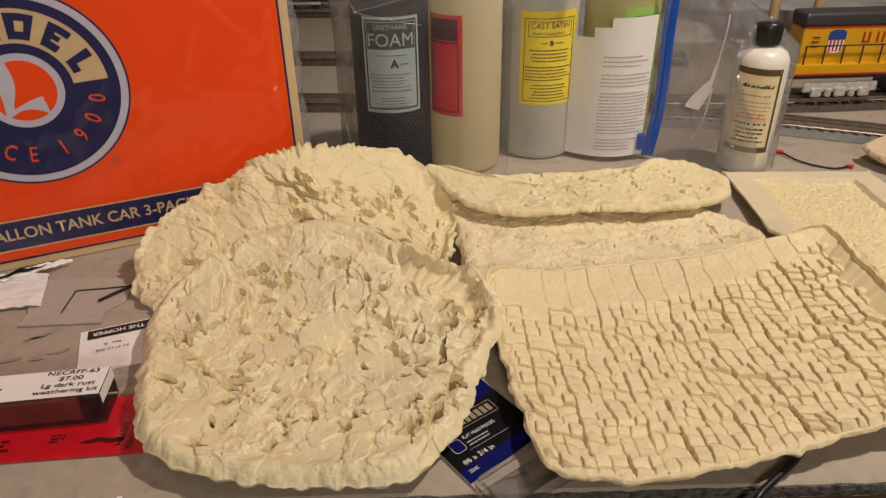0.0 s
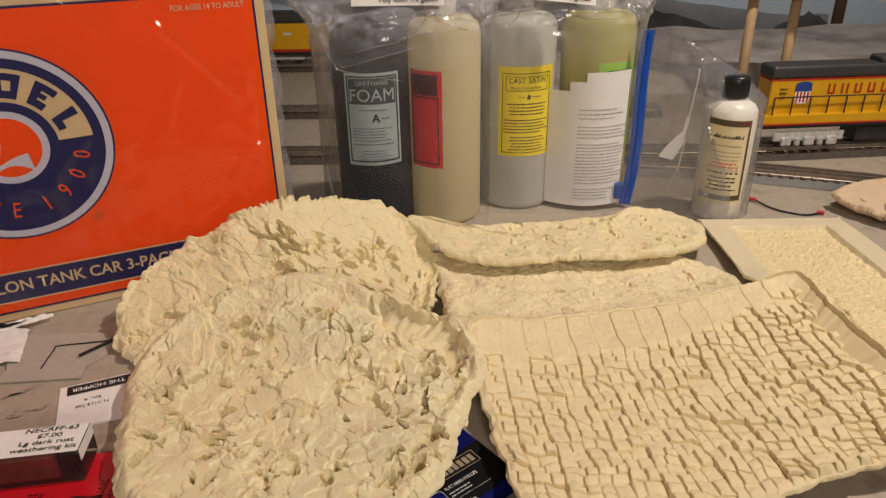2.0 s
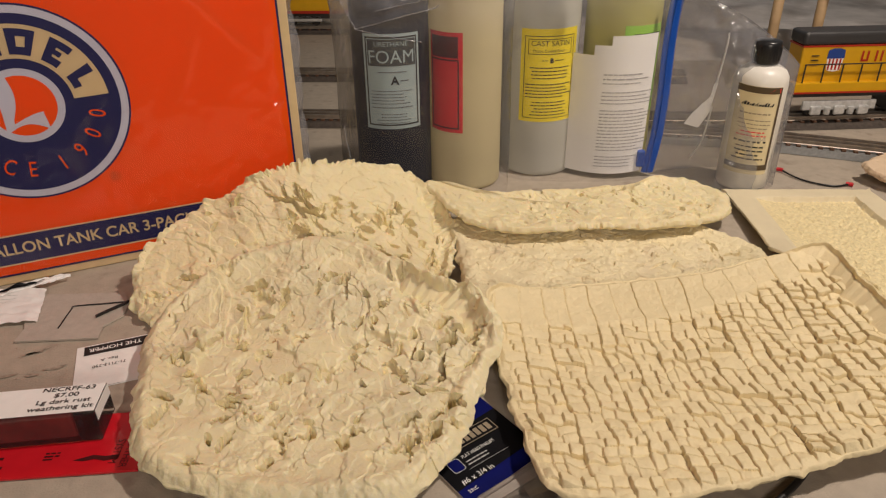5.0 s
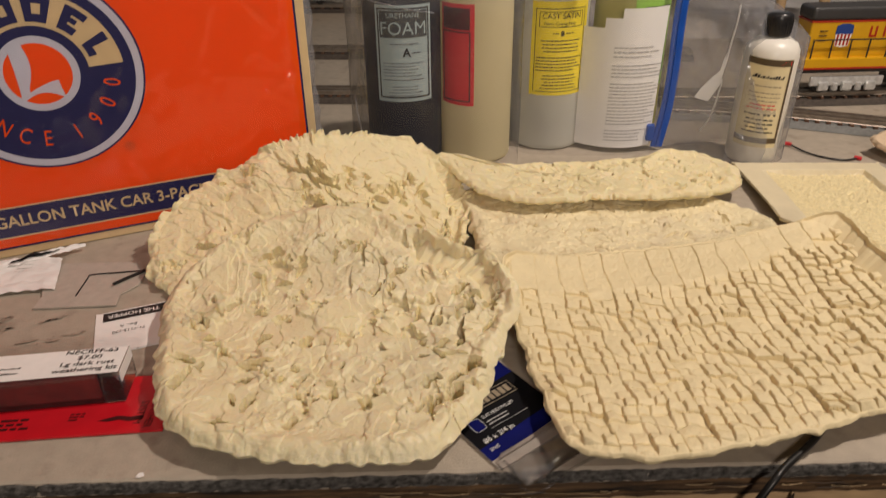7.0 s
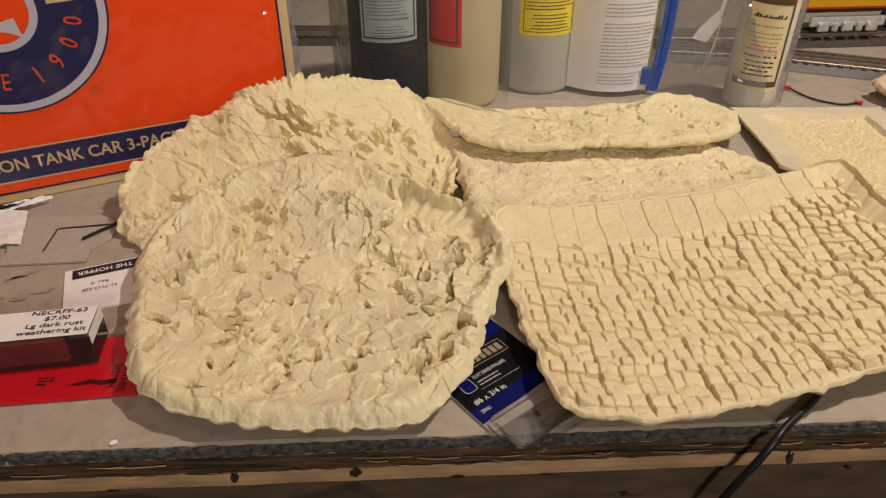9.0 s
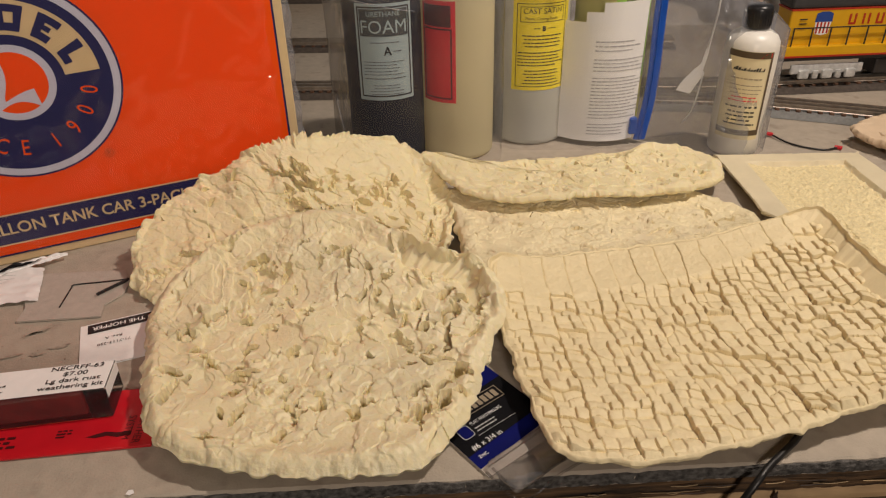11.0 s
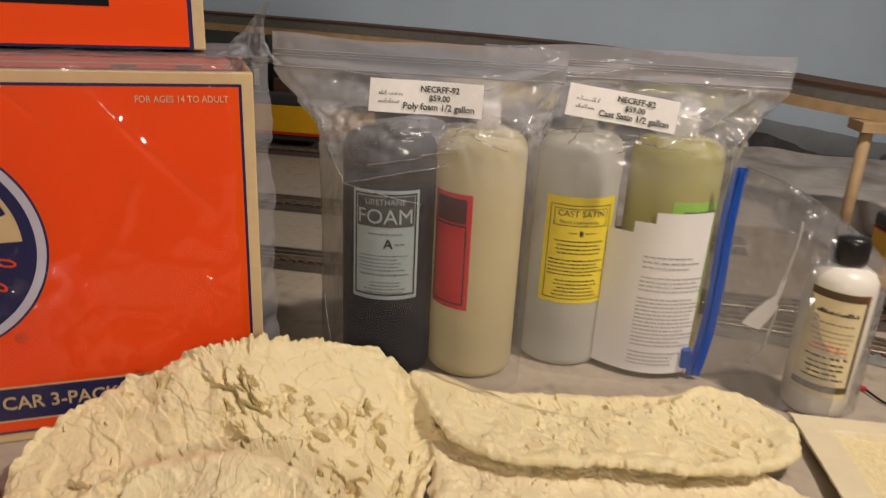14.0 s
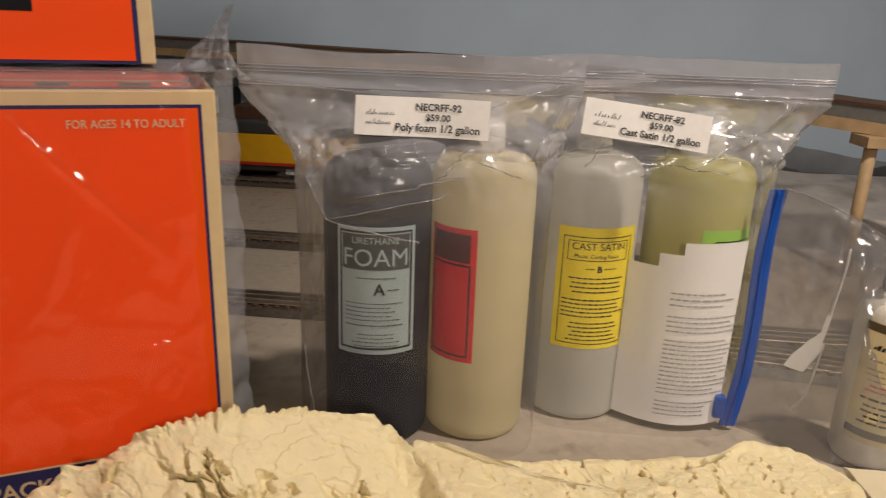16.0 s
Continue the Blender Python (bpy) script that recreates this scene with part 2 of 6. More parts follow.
TAN_WOOD = material("tan_basswood", (0.52, 0.36, 0.20), 0.6, vary=0.14, scale=40, bump=0.15)
DARK_WOOD = material("dark_brown_edge", (0.10, 0.05, 0.028), 0.6, vary=0.2, scale=60)
DECK_GREY = material("grey_deck", (0.17, 0.165, 0.155), 0.8, vary=0.12, scale=90)
SKY_WALL = material("blue_grey_wall_paint", (0.56, 0.70, 0.85), 0.85, vary=0.04, scale=6, bump=0.08, bump_scale=180)
# room surfaces out of view, kept dark so less bounced light fills the shadows
ROOM_WALL = material("dark_unseen_wall", (0.15, 0.125, 0.105), 0.85, vary=0.04, scale=8, bump=0.1)
FLOOR = material("brown_carpet", (0.12, 0.09, 0.07), 0.95, vary=0.2, scale=200, bump=0.6)
PLASTER = material("white_plaster_scenery", (0.64, 0.60, 0.57), 0.9, vary=0.16, scale=14, bump=0.5, bump_scale=60, blotch=0.8, blotch_scale=5,
                   blotch_colour=(0.16, 0.125, 0.10, 1))
BROWN_GROUND = material("brown_scenery_ground", (0.23, 0.175, 0.14), 0.9, vary=0.2, scale=20, bump=0.4)

# ---- helpers ----


def world_of(ob):
    m = ob.matrix_basis.copy()
    while ob.parent:
        ob = ob.parent
        m = ob.matrix_basis @ m
    return m


def thing(name, label, category, at=(0, 0, 0), turn=0.0, group="", kind=""):
    """An empty at the base of a thing; its parts hang under it."""
    ob = new(name)
    ob.empty_display_size = 0.02
    ob.matrix_basis = pose(*at, 0, 0, turn)
    return tagged(ob, label, category, group, kind)


def mesh_of(bm, mat, smooth=False, name="mesh"):
    me = bpy.data.meshes.new(name)
    bm.to_mesh(me)
    bm.free()
    me.materials.append(mat)
    if smooth:
        me.polygons.foreach_set("use_smooth", [True] * len(me.polygons))
    return me


def part(name, bm, mat, parent, label="", smooth=False, local=True):
    """One mesh object under a thing or a part. local: the mesh is in the coordinates of the thing, else of the world."""
    me = bm if isinstance(bm, bpy.types.Mesh) else mesh_of(bm, mat, smooth, name)
    if isinstance(bm, bpy.types.Mesh) and not me.materials:
        me.materials.append(mat)
    ob = new(name, me)
    ob.parent = parent
    if not local:
        me.transform(world_of(parent).inverted())
    if label:
        ob["label"] = label
    return ob


def piece(name, me, m, parent):
    ob = new(name, me)
    ob.parent = parent
    ob.matrix_basis = m
    return ob


def setting(name, bm, mat, label, category, smooth=False):
    ob = new(name, mesh_of(bm, mat, smooth, name))
    return tagged(ob, label, category, kind="structure")


def box_bm(x0, x1, y0, y1, z0, z1, bevel=0.0, seg=2, m=None):
    bm = bmesh.new()
    bmesh.ops.create_cube(bm, size=1)
    for v in bm.verts:
        v.co = Vector((x0 + (v.co.x + 0.5) * (x1 - x0), y0 + (v.co.y + 0.5) * (y1 - y0), z0 + (v.co.z + 0.5) * (z1 - z0)))
    if bevel:
        bmesh.ops.bevel(bm, geom=bm.edges[:], offset=bevel, segments=seg, affect="EDGES", profile=0.5)
    if m:
        bm.transform(m)
    return bm


def join_bm(*bms):
    out = bmesh.new()
    for b in bms:
        me = bpy.data.meshes.new("tmp")
        b.to_mesh(me)
        b.free()
        out.from_mesh(me)
        bpy.data.meshes.remove(me)
    return out


def lathe_bm(profile, steps=48, cap=True):
    """Turned body about z from (radius, height) pairs."""
    bm = bmesh.new()
    rings = []
    for r, z in profile:
        rings.append([bm.verts.new((r * math.cos(2 * math.pi * i / steps), r * math.sin(2 * math.pi * i / steps), z)) for i in range(steps)])
    for a, b in zip(rings, rings[1:]):
        for i in range(steps):
            bm.faces.new((a[i], a[(i + 1) % steps], b[(i + 1) % steps], b[i]))
    if cap:
        bm.faces.new(rings[0][::-1])
        bm.faces.new(rings[-1])
    return bm


def tube_bm(points, radius, sides=8):
    """Round bar along a smooth line through the points."""
    pts = [Vector(p) for p in points]
    fine = []
    for i in range(len(pts) - 1):
        a, b, c, d = pts[max(i - 1, 0)], pts[i], pts[i + 1], pts[min(i + 2, len(pts) - 1)]
        for k in range(8):
            s = k / 8
            fine.append(0.5 * (2 * b + (c - a) * s + (2 * a - 5 * b + 4 * c - d) * s * s + (3 * b - a - 3 * c + d) * s ** 3))
    fine.append(pts[-1])
    bm = bmesh.new()
    rings = []
    for i, p in enumerate(fine):
        d = (fine[min(i + 1, len(fine) - 1)] - fine[max(i - 1, 0)]).normalized()
        u = d.orthogonal().normalized() if abs(d.z) > 0.95 else d.cross(Vector((0, 0, 1))).normalized()
        w = u.cross(d)
        rings.append([bm.verts.new(p + radius * (math.cos(2 * math.pi * k / sides) * u + math.sin(2 * math.pi * k / sides) * w)) for k in range(sides)])
    for a, b in zip(rings, rings[1:]):
        for k in range(sides):
            bm.faces.new((a[k], a[(k + 1) % sides], b[(k + 1) % sides], b[k]))
    bm.faces.new(rings[0][::-1]), bm.faces.new(rings[-1])
    bmesh.ops.recalc_face_normals(bm, faces=bm.faces[:])
    return bm


def sheet_bm(f, u0, u1, v0, v1, nu, nv):
    """A sheet f(u, v) over a grid."""
    bm = bmesh.new()
    g = [[bm.verts.new(f(u0 + (u1 - u0) * i / nu, v0 + (v1 - v0) * j / nv)) for i in range(nu + 1)] for j in range(nv + 1)]
    for j in range(nv):
        for i in range(nu):
            bm.faces.new((g[j][i], g[j][i + 1], g[j + 1][i + 1], g[j + 1][i]))
    return bm


def shape_bm(f, polygons):
    """Flat shapes given as (u, v) polygons, laid on a surface f(u, v)."""
    bm = bmesh.new()
    for poly in polygons:
        bm.faces.new([bm.verts.new(f(u, v)) for u, v in poly])
    return bm


def rect(u0, v0, u1, v1):
    return [(u0, v0), (u1, v0), (u1, v1), (u0, v1)]


def outline(u0, v0, u1, v1, w):
    return [rect(u0, v0, u1, v0 + w), rect(u0, v1 - w, u1, v1), rect(u0, v0 + w, u0 + w, v1 - w), rect(u1 - w, v0 + w, u1, v1 - w)]


def words(u0, v1, width, lines, pitch, height, rng, fill=0.95, centre=False):
    """Rows of short bars for writing too small to read."""
    out = []
    for k in range(lines):
        w = width * (fill - rng.random() * 0.25)
        u = u0 + (width - w) / 2 if centre else u0
        end = u + w
        v = v1 - k * pitch
        while u < end - height:
            d = min(height * rng.uniform(1.5, 5.0), end - u)
            out.append(rect(u, v - height, u + d, v))
            u += d + height * 0.7
    return out


def text_bm(body, size, f, u=0.0, v=0.0, turn=0.0, align="CENTER", squeeze=1.0, bold=0.0):
    """Lettering in the built-in font, laid on a surface f(u, v)."""
    c = bpy.data.curves.new("text", "FONT")
    c.body, c.size, c.align_x, c.align_y, c.resolution_u, c.offset = body, size, align, "CENTER", 3, bold
    ob = new("text", c)
    me = bpy.data.meshes.new_from_object(ob.evaluated_get(bpy.context.evaluated_depsgraph_get()))
    bpy.data.objects.remove(ob)
    bpy.data.curves.remove(c)
    bm = bmesh.new()
    bm.from_mesh(me)
    bpy.data.meshes.remove(me)
    bmesh.ops.triangulate(bm, faces=bm.faces[:])
    s, k = math.sin(math.radians(turn)), math.cos(math.radians(turn))
    for p in bm.verts:
        x, y = p.co.x * squeeze, p.co.y
        p.co = Vector(f(u + k * x - s * y, v + s * x + k * y))
    return bm


def ring_poly(cx, cz, r0, r1, a0, a1, n):
    """Quads of a ring sector, angles in degrees."""
    out = []
    for i in range(n):
        a, b = math.radians(a0 + (a1 - a0) * i / n), math.radians(a0 + (a1 - a0) * (i + 1) / n)
        out.append([(cx + r0 * math.cos(a), cz + r0 * math.sin(a)), (cx + r1 * math.cos(a), cz + r1 * math.sin(a)),
                    (cx + r1 * math.cos(b), cz + r1 * math.sin(b)), (cx + r0 * math.cos(b), cz + r0 * math.sin(b))])
    return out


TABLE_RNG = np.random.RandomState(11).rand(256, 256)


def vnoise(x, y, seed=0):
    """Smooth value noise, -1 to 1, on arrays."""
    x, y = x + 17.3 * seed + 100, y + 9.1 * seed + 100
    i, j = np.floor(x).astype(int), np.floor(y).astype(int)
    a, b = x - i, y - j
    a, b = a * a * (3 - 2 * a), b * b * (3 - 2 * b)
    t = TABLE_RNG
    p, q = t[i % 256, j % 256], t[(i + 1) % 256, j % 256]
    r, s = t[i % 256, (j + 1) % 256], t[(i + 1) % 256, (j + 1) % 256]
    return 2 * ((p * (1 - a) + q * a) * (1 - b) + (r * (1 - a) + s * a) * b) - 1


def fbm(x, y, seed=0, octaves=4):
    out, amp = 0, 1.0
    for k in range(octaves):
        out = out + amp * vnoise(x * 2 ** k, y * 2 ** k, seed + k)
        amp *= 0.5
    return out


def facets(x, y, size, seed, stretch, turn, warp, keen):
    """Tilted plates that run into each other, softly where keen is low, with a sharp step where it is high."""
    wx, wy = x + warp * size * vnoise(x / size, y / size, seed + 5), y + warp * size * vnoise(x / size, y / size, seed + 6)
    wx, wy = wx + 0.035 * size * vnoise(x * 5 / size, y * 5 / size, seed + 8), wy + 0.035 * size * vnoise(x * 5 / size, y * 5 / size, seed + 9)
    k, s = math.cos(math.radians(turn)), math.sin(math.radians(turn))
    u, v = (k * wx + s * wy) / size, (-s * wx + k * wy) / (size * stretch)
    i0, j0 = np.floor(u).astype(int), np.floor(v).astype(int)
    t = TABLE_RNG
    top, low = 0, 1e-30
    for di in (-1, 0, 1):
        for dj in (-1, 0, 1):
            i, j = i0 + di, j0 + dj
            sx, sy = i + t[(i + 3 * seed) % 256, (j + 7) % 256], j + t[(i + 91) % 256, (j + 5 * seed) % 256]
            w = np.exp(-keen * np.hypot(u - sx, v - sy))
            gx, gy = t[(i + 31) % 256, (j + seed) % 256] - 0.5, t[(i + seed) % 256, (j + 57) % 256] - 0.5
            top = top + w * (0.9 * (t[(i + 13 + seed) % 256, (j + 77) % 256] - 0.5) + 1.8 * gx * (u - sx) + 1.8 * gy * (v - sy))
            low = low + w
    return top / low


def smooth_ring(points, count):
    """A closed smooth line through a few points."""
    p = np.array(points, float)
    n = len(p)
    s = np.linspace(0, n, count, endpoint=False)
    i, f = np.floor(s).astype(int), (s % 1)[:, None]
    a, b, c, d = p[(i - 1) % n], p[i % n], p[(i + 1) % n], p[(i + 2) % n]
    return 0.5 * (2 * b + (c - a) * f + (2 * a - 5 * b + 4 * c - d) * f ** 2 + (3 * b - a - 3 * c + d) * f ** 3)


def blend(x, y, spots):
    """A smooth bent plate through a few known heights (x, y, z)."""
    p = 10 * np.array(spots, float)[:, :2]
    z = np.array(spots, float)[:, 2]
    n = len(p)
    bend = lambda d: d * d * np.log(d + 1e-9)
    m = np.zeros((n + 3, n + 3))
    m[:n, :n] = bend(np.hypot(p[:, None, 0] - p[None, :, 0], p[:, None, 1] - p[None, :, 1])) + 0.004 * np.eye(n)
    m[:n, n], m[:n, n + 1:] = 1, p
    m[n, :n], m[n + 1:, :n] = 1, p.T
    w = np.linalg.solve(m, np.concatenate([z, np.zeros(3)]))
    out = w[n] + w[n + 1] * 10 * x + w[n + 2] * 10 * y
    for k in range(n):
        out = out + w[k] * bend(np.hypot(10 * x - p[k, 0], 10 * y - p[k, 1]))
    return out


def slab(name, label, ring, lift, relief, mat, n=220, thick=0.008, ragged=0.003, lip=0.0, seed=1, category="mould", rim_round=0.006, drape=0.0, bulge=0.0012, flakes=2, jag=0.0):
    """A cast slab: an uneven outline, a lifted base form, a relief h(x, y, rho), a rounded rim and an underside."""
    c = np.mean(np.array(ring), axis=0)
    loop = smooth_ring(ring, 720) - c
    ang = np.unwrap(np.arctan2(loop[:, 1], loop[:, 0]))
    order = np.argsort(ang % (2 * math.pi))
    la, lr = (ang % (2 * math.pi))[order], np.hypot(loop[:, 0], loop[:, 1])[order]
    a, b = np.meshgrid(np.linspace(-1, 1, n), np.linspace(-1, 1, n))
    dx, dy = a * np.sqrt(1 - b * b / 2), b * np.sqrt(1 - a * a / 2)
    rho, phi = np.hypot(dx, dy), np.arctan2(dy, dx) % (2 * math.pi)
    r = np.interp(phi, la, lr, period=2 * math.pi)
    r = r + ragged * (0.15 * rho ** 6 * fbm(np.cos(phi) * 5, np.sin(phi) * 5, seed + 3, 2) + rho ** 24 * fbm(np.cos(phi) * 14, np.sin(phi) * 14, seed + 4, flakes))
    x, y = c[0] + rho * r * np.cos(phi), c[1] + rho * r * np.sin(phi)
    edge = (1 - rho) * r
    base = blend(x, y, lift)
    bx, by = (blend(x + 0.004, y, lift) - base) / 0.004, (blend(x, y + 0.004, lift) - base) / 0.004
    rise = relief(x, y + drape * base, rho, edge) + lip * np.exp(-((edge - 0.012) / 0.008) ** 2)
    # torn flakes standing up along the rim
    rise = rise + jag * np.clip(1.25 - edge / 0.006, 0, 1) * (fbm(np.cos(phi) * 24, np.sin(phi) * 24, seed + 6, 2) + 1.1 * fbm(np.cos(phi) * 9, np.sin(phi) * 9, seed + 12, 1))
    # the relief stands out square to the bent plate
    tall = np.sqrt(1 + bx * bx + by * by)
    x, y, z = x - rise * bx / tall, y - rise * by / tall, base + rise / tall
    roll = np.clip(1 - edge / rim_round, 0, 1)
    z = z - rim_round * (0.5 if rim_round > 0.01 else 1.0) * roll ** 2
    z = np.maximum(z, 0.0035)
    # sideways crumble
    x2 = x + 0.0004 * vnoise(x * 300, y * 300, seed)
    y2 = y + 0.0004 * vnoise(x * 300, y * 300, seed + 1)
    verts = np.stack([x2 - c[0], y2 - c[1], z], -1).reshape(-1, 3)
    idx = np.arange(n * n).reshape(n, n)
    quads = np.stack([idx[:-1, :-1], idx[:-1, 1:], idx[1:, 1:], idx[1:, :-1]], -1).reshape(-1, 4).tolist()
    rim = np.concatenate([idx[0, :-1], idx[:-1, -1], idx[-1, :0:-1], idx[:0:-1, 0]])
    top = verts[rim]
    m = len(rim)
    # the side: a lumpy rounded wall, drawn in at the foot
    out = top[:, :2] / np.hypot(top[:, 0], top[:, 1])[:, None]
    run = np.concatenate([[0], np.cumsum(np.hypot(*np.diff(top[:, :2], axis=0).T))])
    rings = []
    for t in (0.15, 0.35, 0.55, 0.75, 0.92, 1.0):
        ring = top.copy()
        ring[:, 2] = np.maximum(top[:, 2] - thick * t, 0.0008 + 0.001 * (1 - t))
        push = thick * (0.14 * math.sin(math.pi * t) - 0.9 * t ** 1.5) + bulge * vnoise(run * 90, ring[:, 2] * 130, seed + 31) * math.sin(math.pi * min(t + 0.1, 1))
        ring[:, :2] += out * push[:, None]
        rings.append(ring)
    inner = rings[-1].copy()
    inner[:, :2] *= 0.8
    under = blend(inner[:, 0] + c[0], inner[:, 1] + c[1], lift) - thick - 0.006
    inner[:, 2] = np.maximum(np.minimum(under, rings[-1][:, 2]), 0.0008)
    rings.append(inner)
    me = bpy.data.meshes.new(name)
    me.from_pydata(verts.tolist(), [], quads)
    me.materials.append(mat)
    me.update()
    ob = new(name, me)
    ob.location = (c[0], c[1], 0)
    # the side and the underside
    sides = []
    for i in range(m):
        j = (i + 1) % m
        for q in range(len(rings)):
            sides.append([q * m + j, q * m + i, (q + 1) * m + i, (q + 1) * m + j])
    sides.append([len(rings) * m + i for i in range(m)][::-1])
    me = bpy.data.meshes.new("rim")
    me.from_pydata(np.concatenate([top] + rings).tolist(), [], sides)
    me.materials.append(mat)
    me.update()
    edge_ob = new("rim", me)
    edge_ob.parent = ob
    return tagged(ob, label, category)


# ---- room ----
LOW, HIGH = -0.95, 1.55
setting("floor", box_bm(-2.6, 2.9, -2.6, 2.5, LOW - 0.05, LOW), FLOOR, "brown carpeted floor under the layout bench", "floor")
setting("ceiling", box_bm(-2.6, 2.9, -2.6, 2.5, HIGH, HIGH + 0.05), ROOM_WALL, "plain dark ceiling out of view, cutting bounced light", "ceiling")
setting("wall_north", box_bm(-2.6, 2.9, 2.4, 2.5, LOW, HIGH), SKY_WALL, "plain wall painted pale blue grey behind the layout", "wall")
setting("wall_south", box_bm(-2.6, 2.9, -2.6, -2.5, LOW, HIGH), ROOM_WALL, "plain dark wall out of view, cutting bounced light", "wall")
setting("wall_west", box_bm(-2.6, -2.5, -2.5, 2.4, LOW, HIGH), ROOM_WALL, "plain dark wall out of view, cutting bounced light", "wall")
setting("wall_east", box_bm(2.8, 2.9, -2.5, 2.4, LOW, HIGH), ROOM_WALL, "plain dark wall out of view, cutting bounced light", "wall")


# the bench: its front edge runs a little askew to the view
bench = thing("layout_table", "grey painted fibreboard bench top on plywood with a pine edge strip", "table", (0, 0.385, 0), 2.4)


def bench_layer(x0, x1, y0, y1, z0, z1, cuts, wob, sc, seed):
    bm = bmesh.new()
    xs = np.linspace(x0, x1, cuts)
    rows = []
    for x in xs:
        f = wob * (noise.noise(Vector((x * sc, seed, 0))) + 0.5 * noise.noise(Vector((x * sc * 3, seed, 4))))
        g = wob * 0.6 * noise.noise(Vector((x * sc * 1.7, seed + 9, 2)))
        rows.append([bm.verts.new(p) for p in ((x, y0 + f, z0), (x, y0 + f + g, (z0 + z1) / 2), (x, y0 + f * 0.6 + 0.0012, z1 - 0.0012),
                                               (x, y0 + 0.003 + f * 0.4, z1), (x, y1, z1), (x, y1, z0))])
    for a, b in zip(rows, rows[1:]):
        for k in range(6):
            bm.faces.new((a[k], b[k], b[(k + 1) % 6], a[(k + 1) % 6]))
    bm.faces.new(rows[0][::-1]), bm.faces.new(rows[-1])
    bmesh.ops.recalc_face_normals(bm, faces=bm.faces[:])
    return bm


part("top", bench_layer(-2.3, 2.3, 0.0, 1.90, -0.0125, 0.0, 900, 0.0016, 60, 1), TABLE, bench, "grey painted top")
part("fibre_edge", bench_layer(-2.3, 2.3, -0.0012, 0.02, -0.0112, -0.0014, 1400, 0.0016, 130, 5), FIBRE, bench, "fuzzy grey fibreboard edge")
part("plywood", bench_layer(-2.3, 2.3, -0.0022, 1.90, -0.0260, -0.0128, 900, 0.0016, 90, 2), PLY, bench, "dark brown plywood edge")
part("edge_strip", bench_layer(-2.3, 2.3, -0.0045, 0.03, -0.0365, -0.0262, 300, 0.0008, 20, 3), PINE, bench, "pale pine strip")
part("apron", bench_layer(-2.3, 2.3, 0.0, 0.02, -0.20, -0.0370, 60, 0.0006, 6, 4), APRON, bench, "dark brown fascia board")
# torn veneer strands and dark drips along the edge
erng = random.Random(77)
STRAND = material("pale_wood_strand", (0.34, 0.24, 0.13), 0.8, vary=0.3, scale=90)
DRIP = material("dark_stain", (0.035, 0.022, 0.015), 0.6, vary=0.3, scale=120)
for k in range(70):
    ex, ez, el = erng.uniform(-0.48, 0.60), erng.uniform(-0.0250, -0.0135), erng.uniform(0.008, 0.045)
    sag = erng.uniform(-0.0012, 0.0012)
    part("strand", tube_bm([(ex, -0.0040, ez), (ex + el * 0.5, -0.0044 - erng.uniform(0, 0.0008), ez + sag * 0.6), (ex + el, -0.0040, ez + sag)], erng.uniform(0.00025, 0.0005), 4),
         STRAND if k % 3 else DRIP, bench)
for ex, ez, dw, dh in ((-0.126, -0.0275, 0.006, 0.008), (-0.042, -0.0270, 0.007, 0.009), (0.028, -0.0350, 0.009, 0.003), (0.262, -0.0290, 0.004, 0.013), (0.312, -0.048, 0.005, 0.004), (0.150, -0.068, 0.006, 0.004),
                       (-0.30, -0.030, 0.005, 0.007), (-0.21, -0.0355, 0.012, 0.002), (0.09, -0.0358, 0.012, 0.0015)):
    ring = [(ex + dw * (0.5 + 0.25 * erng.uniform(-1, 1)) * math.cos(a * math.pi / 6), ez + dh * (0.5 + 0.14 * erng.uniform(-1, 1)) * math.sin(a * math.pi / 6)) for a in range(12)]
    part("stain", shape_bm(lambda u, v: (u, -0.0062 if v > -0.0365 else -0.0014, v), [ring]), DRIP, bench, "dark stain")
leg_mesh = mesh_of(box_bm(-0.045, 0.045, -0.045, 0.045, LOW, -0.0265, 0.004), PINE, name="leg")
for lx in (-2.0, -0.6, 0.8, 2.1):
    for ly in (0.12, 1.7):
        piece("leg", leg_mesh, pose(lx, ly, 0), bench)

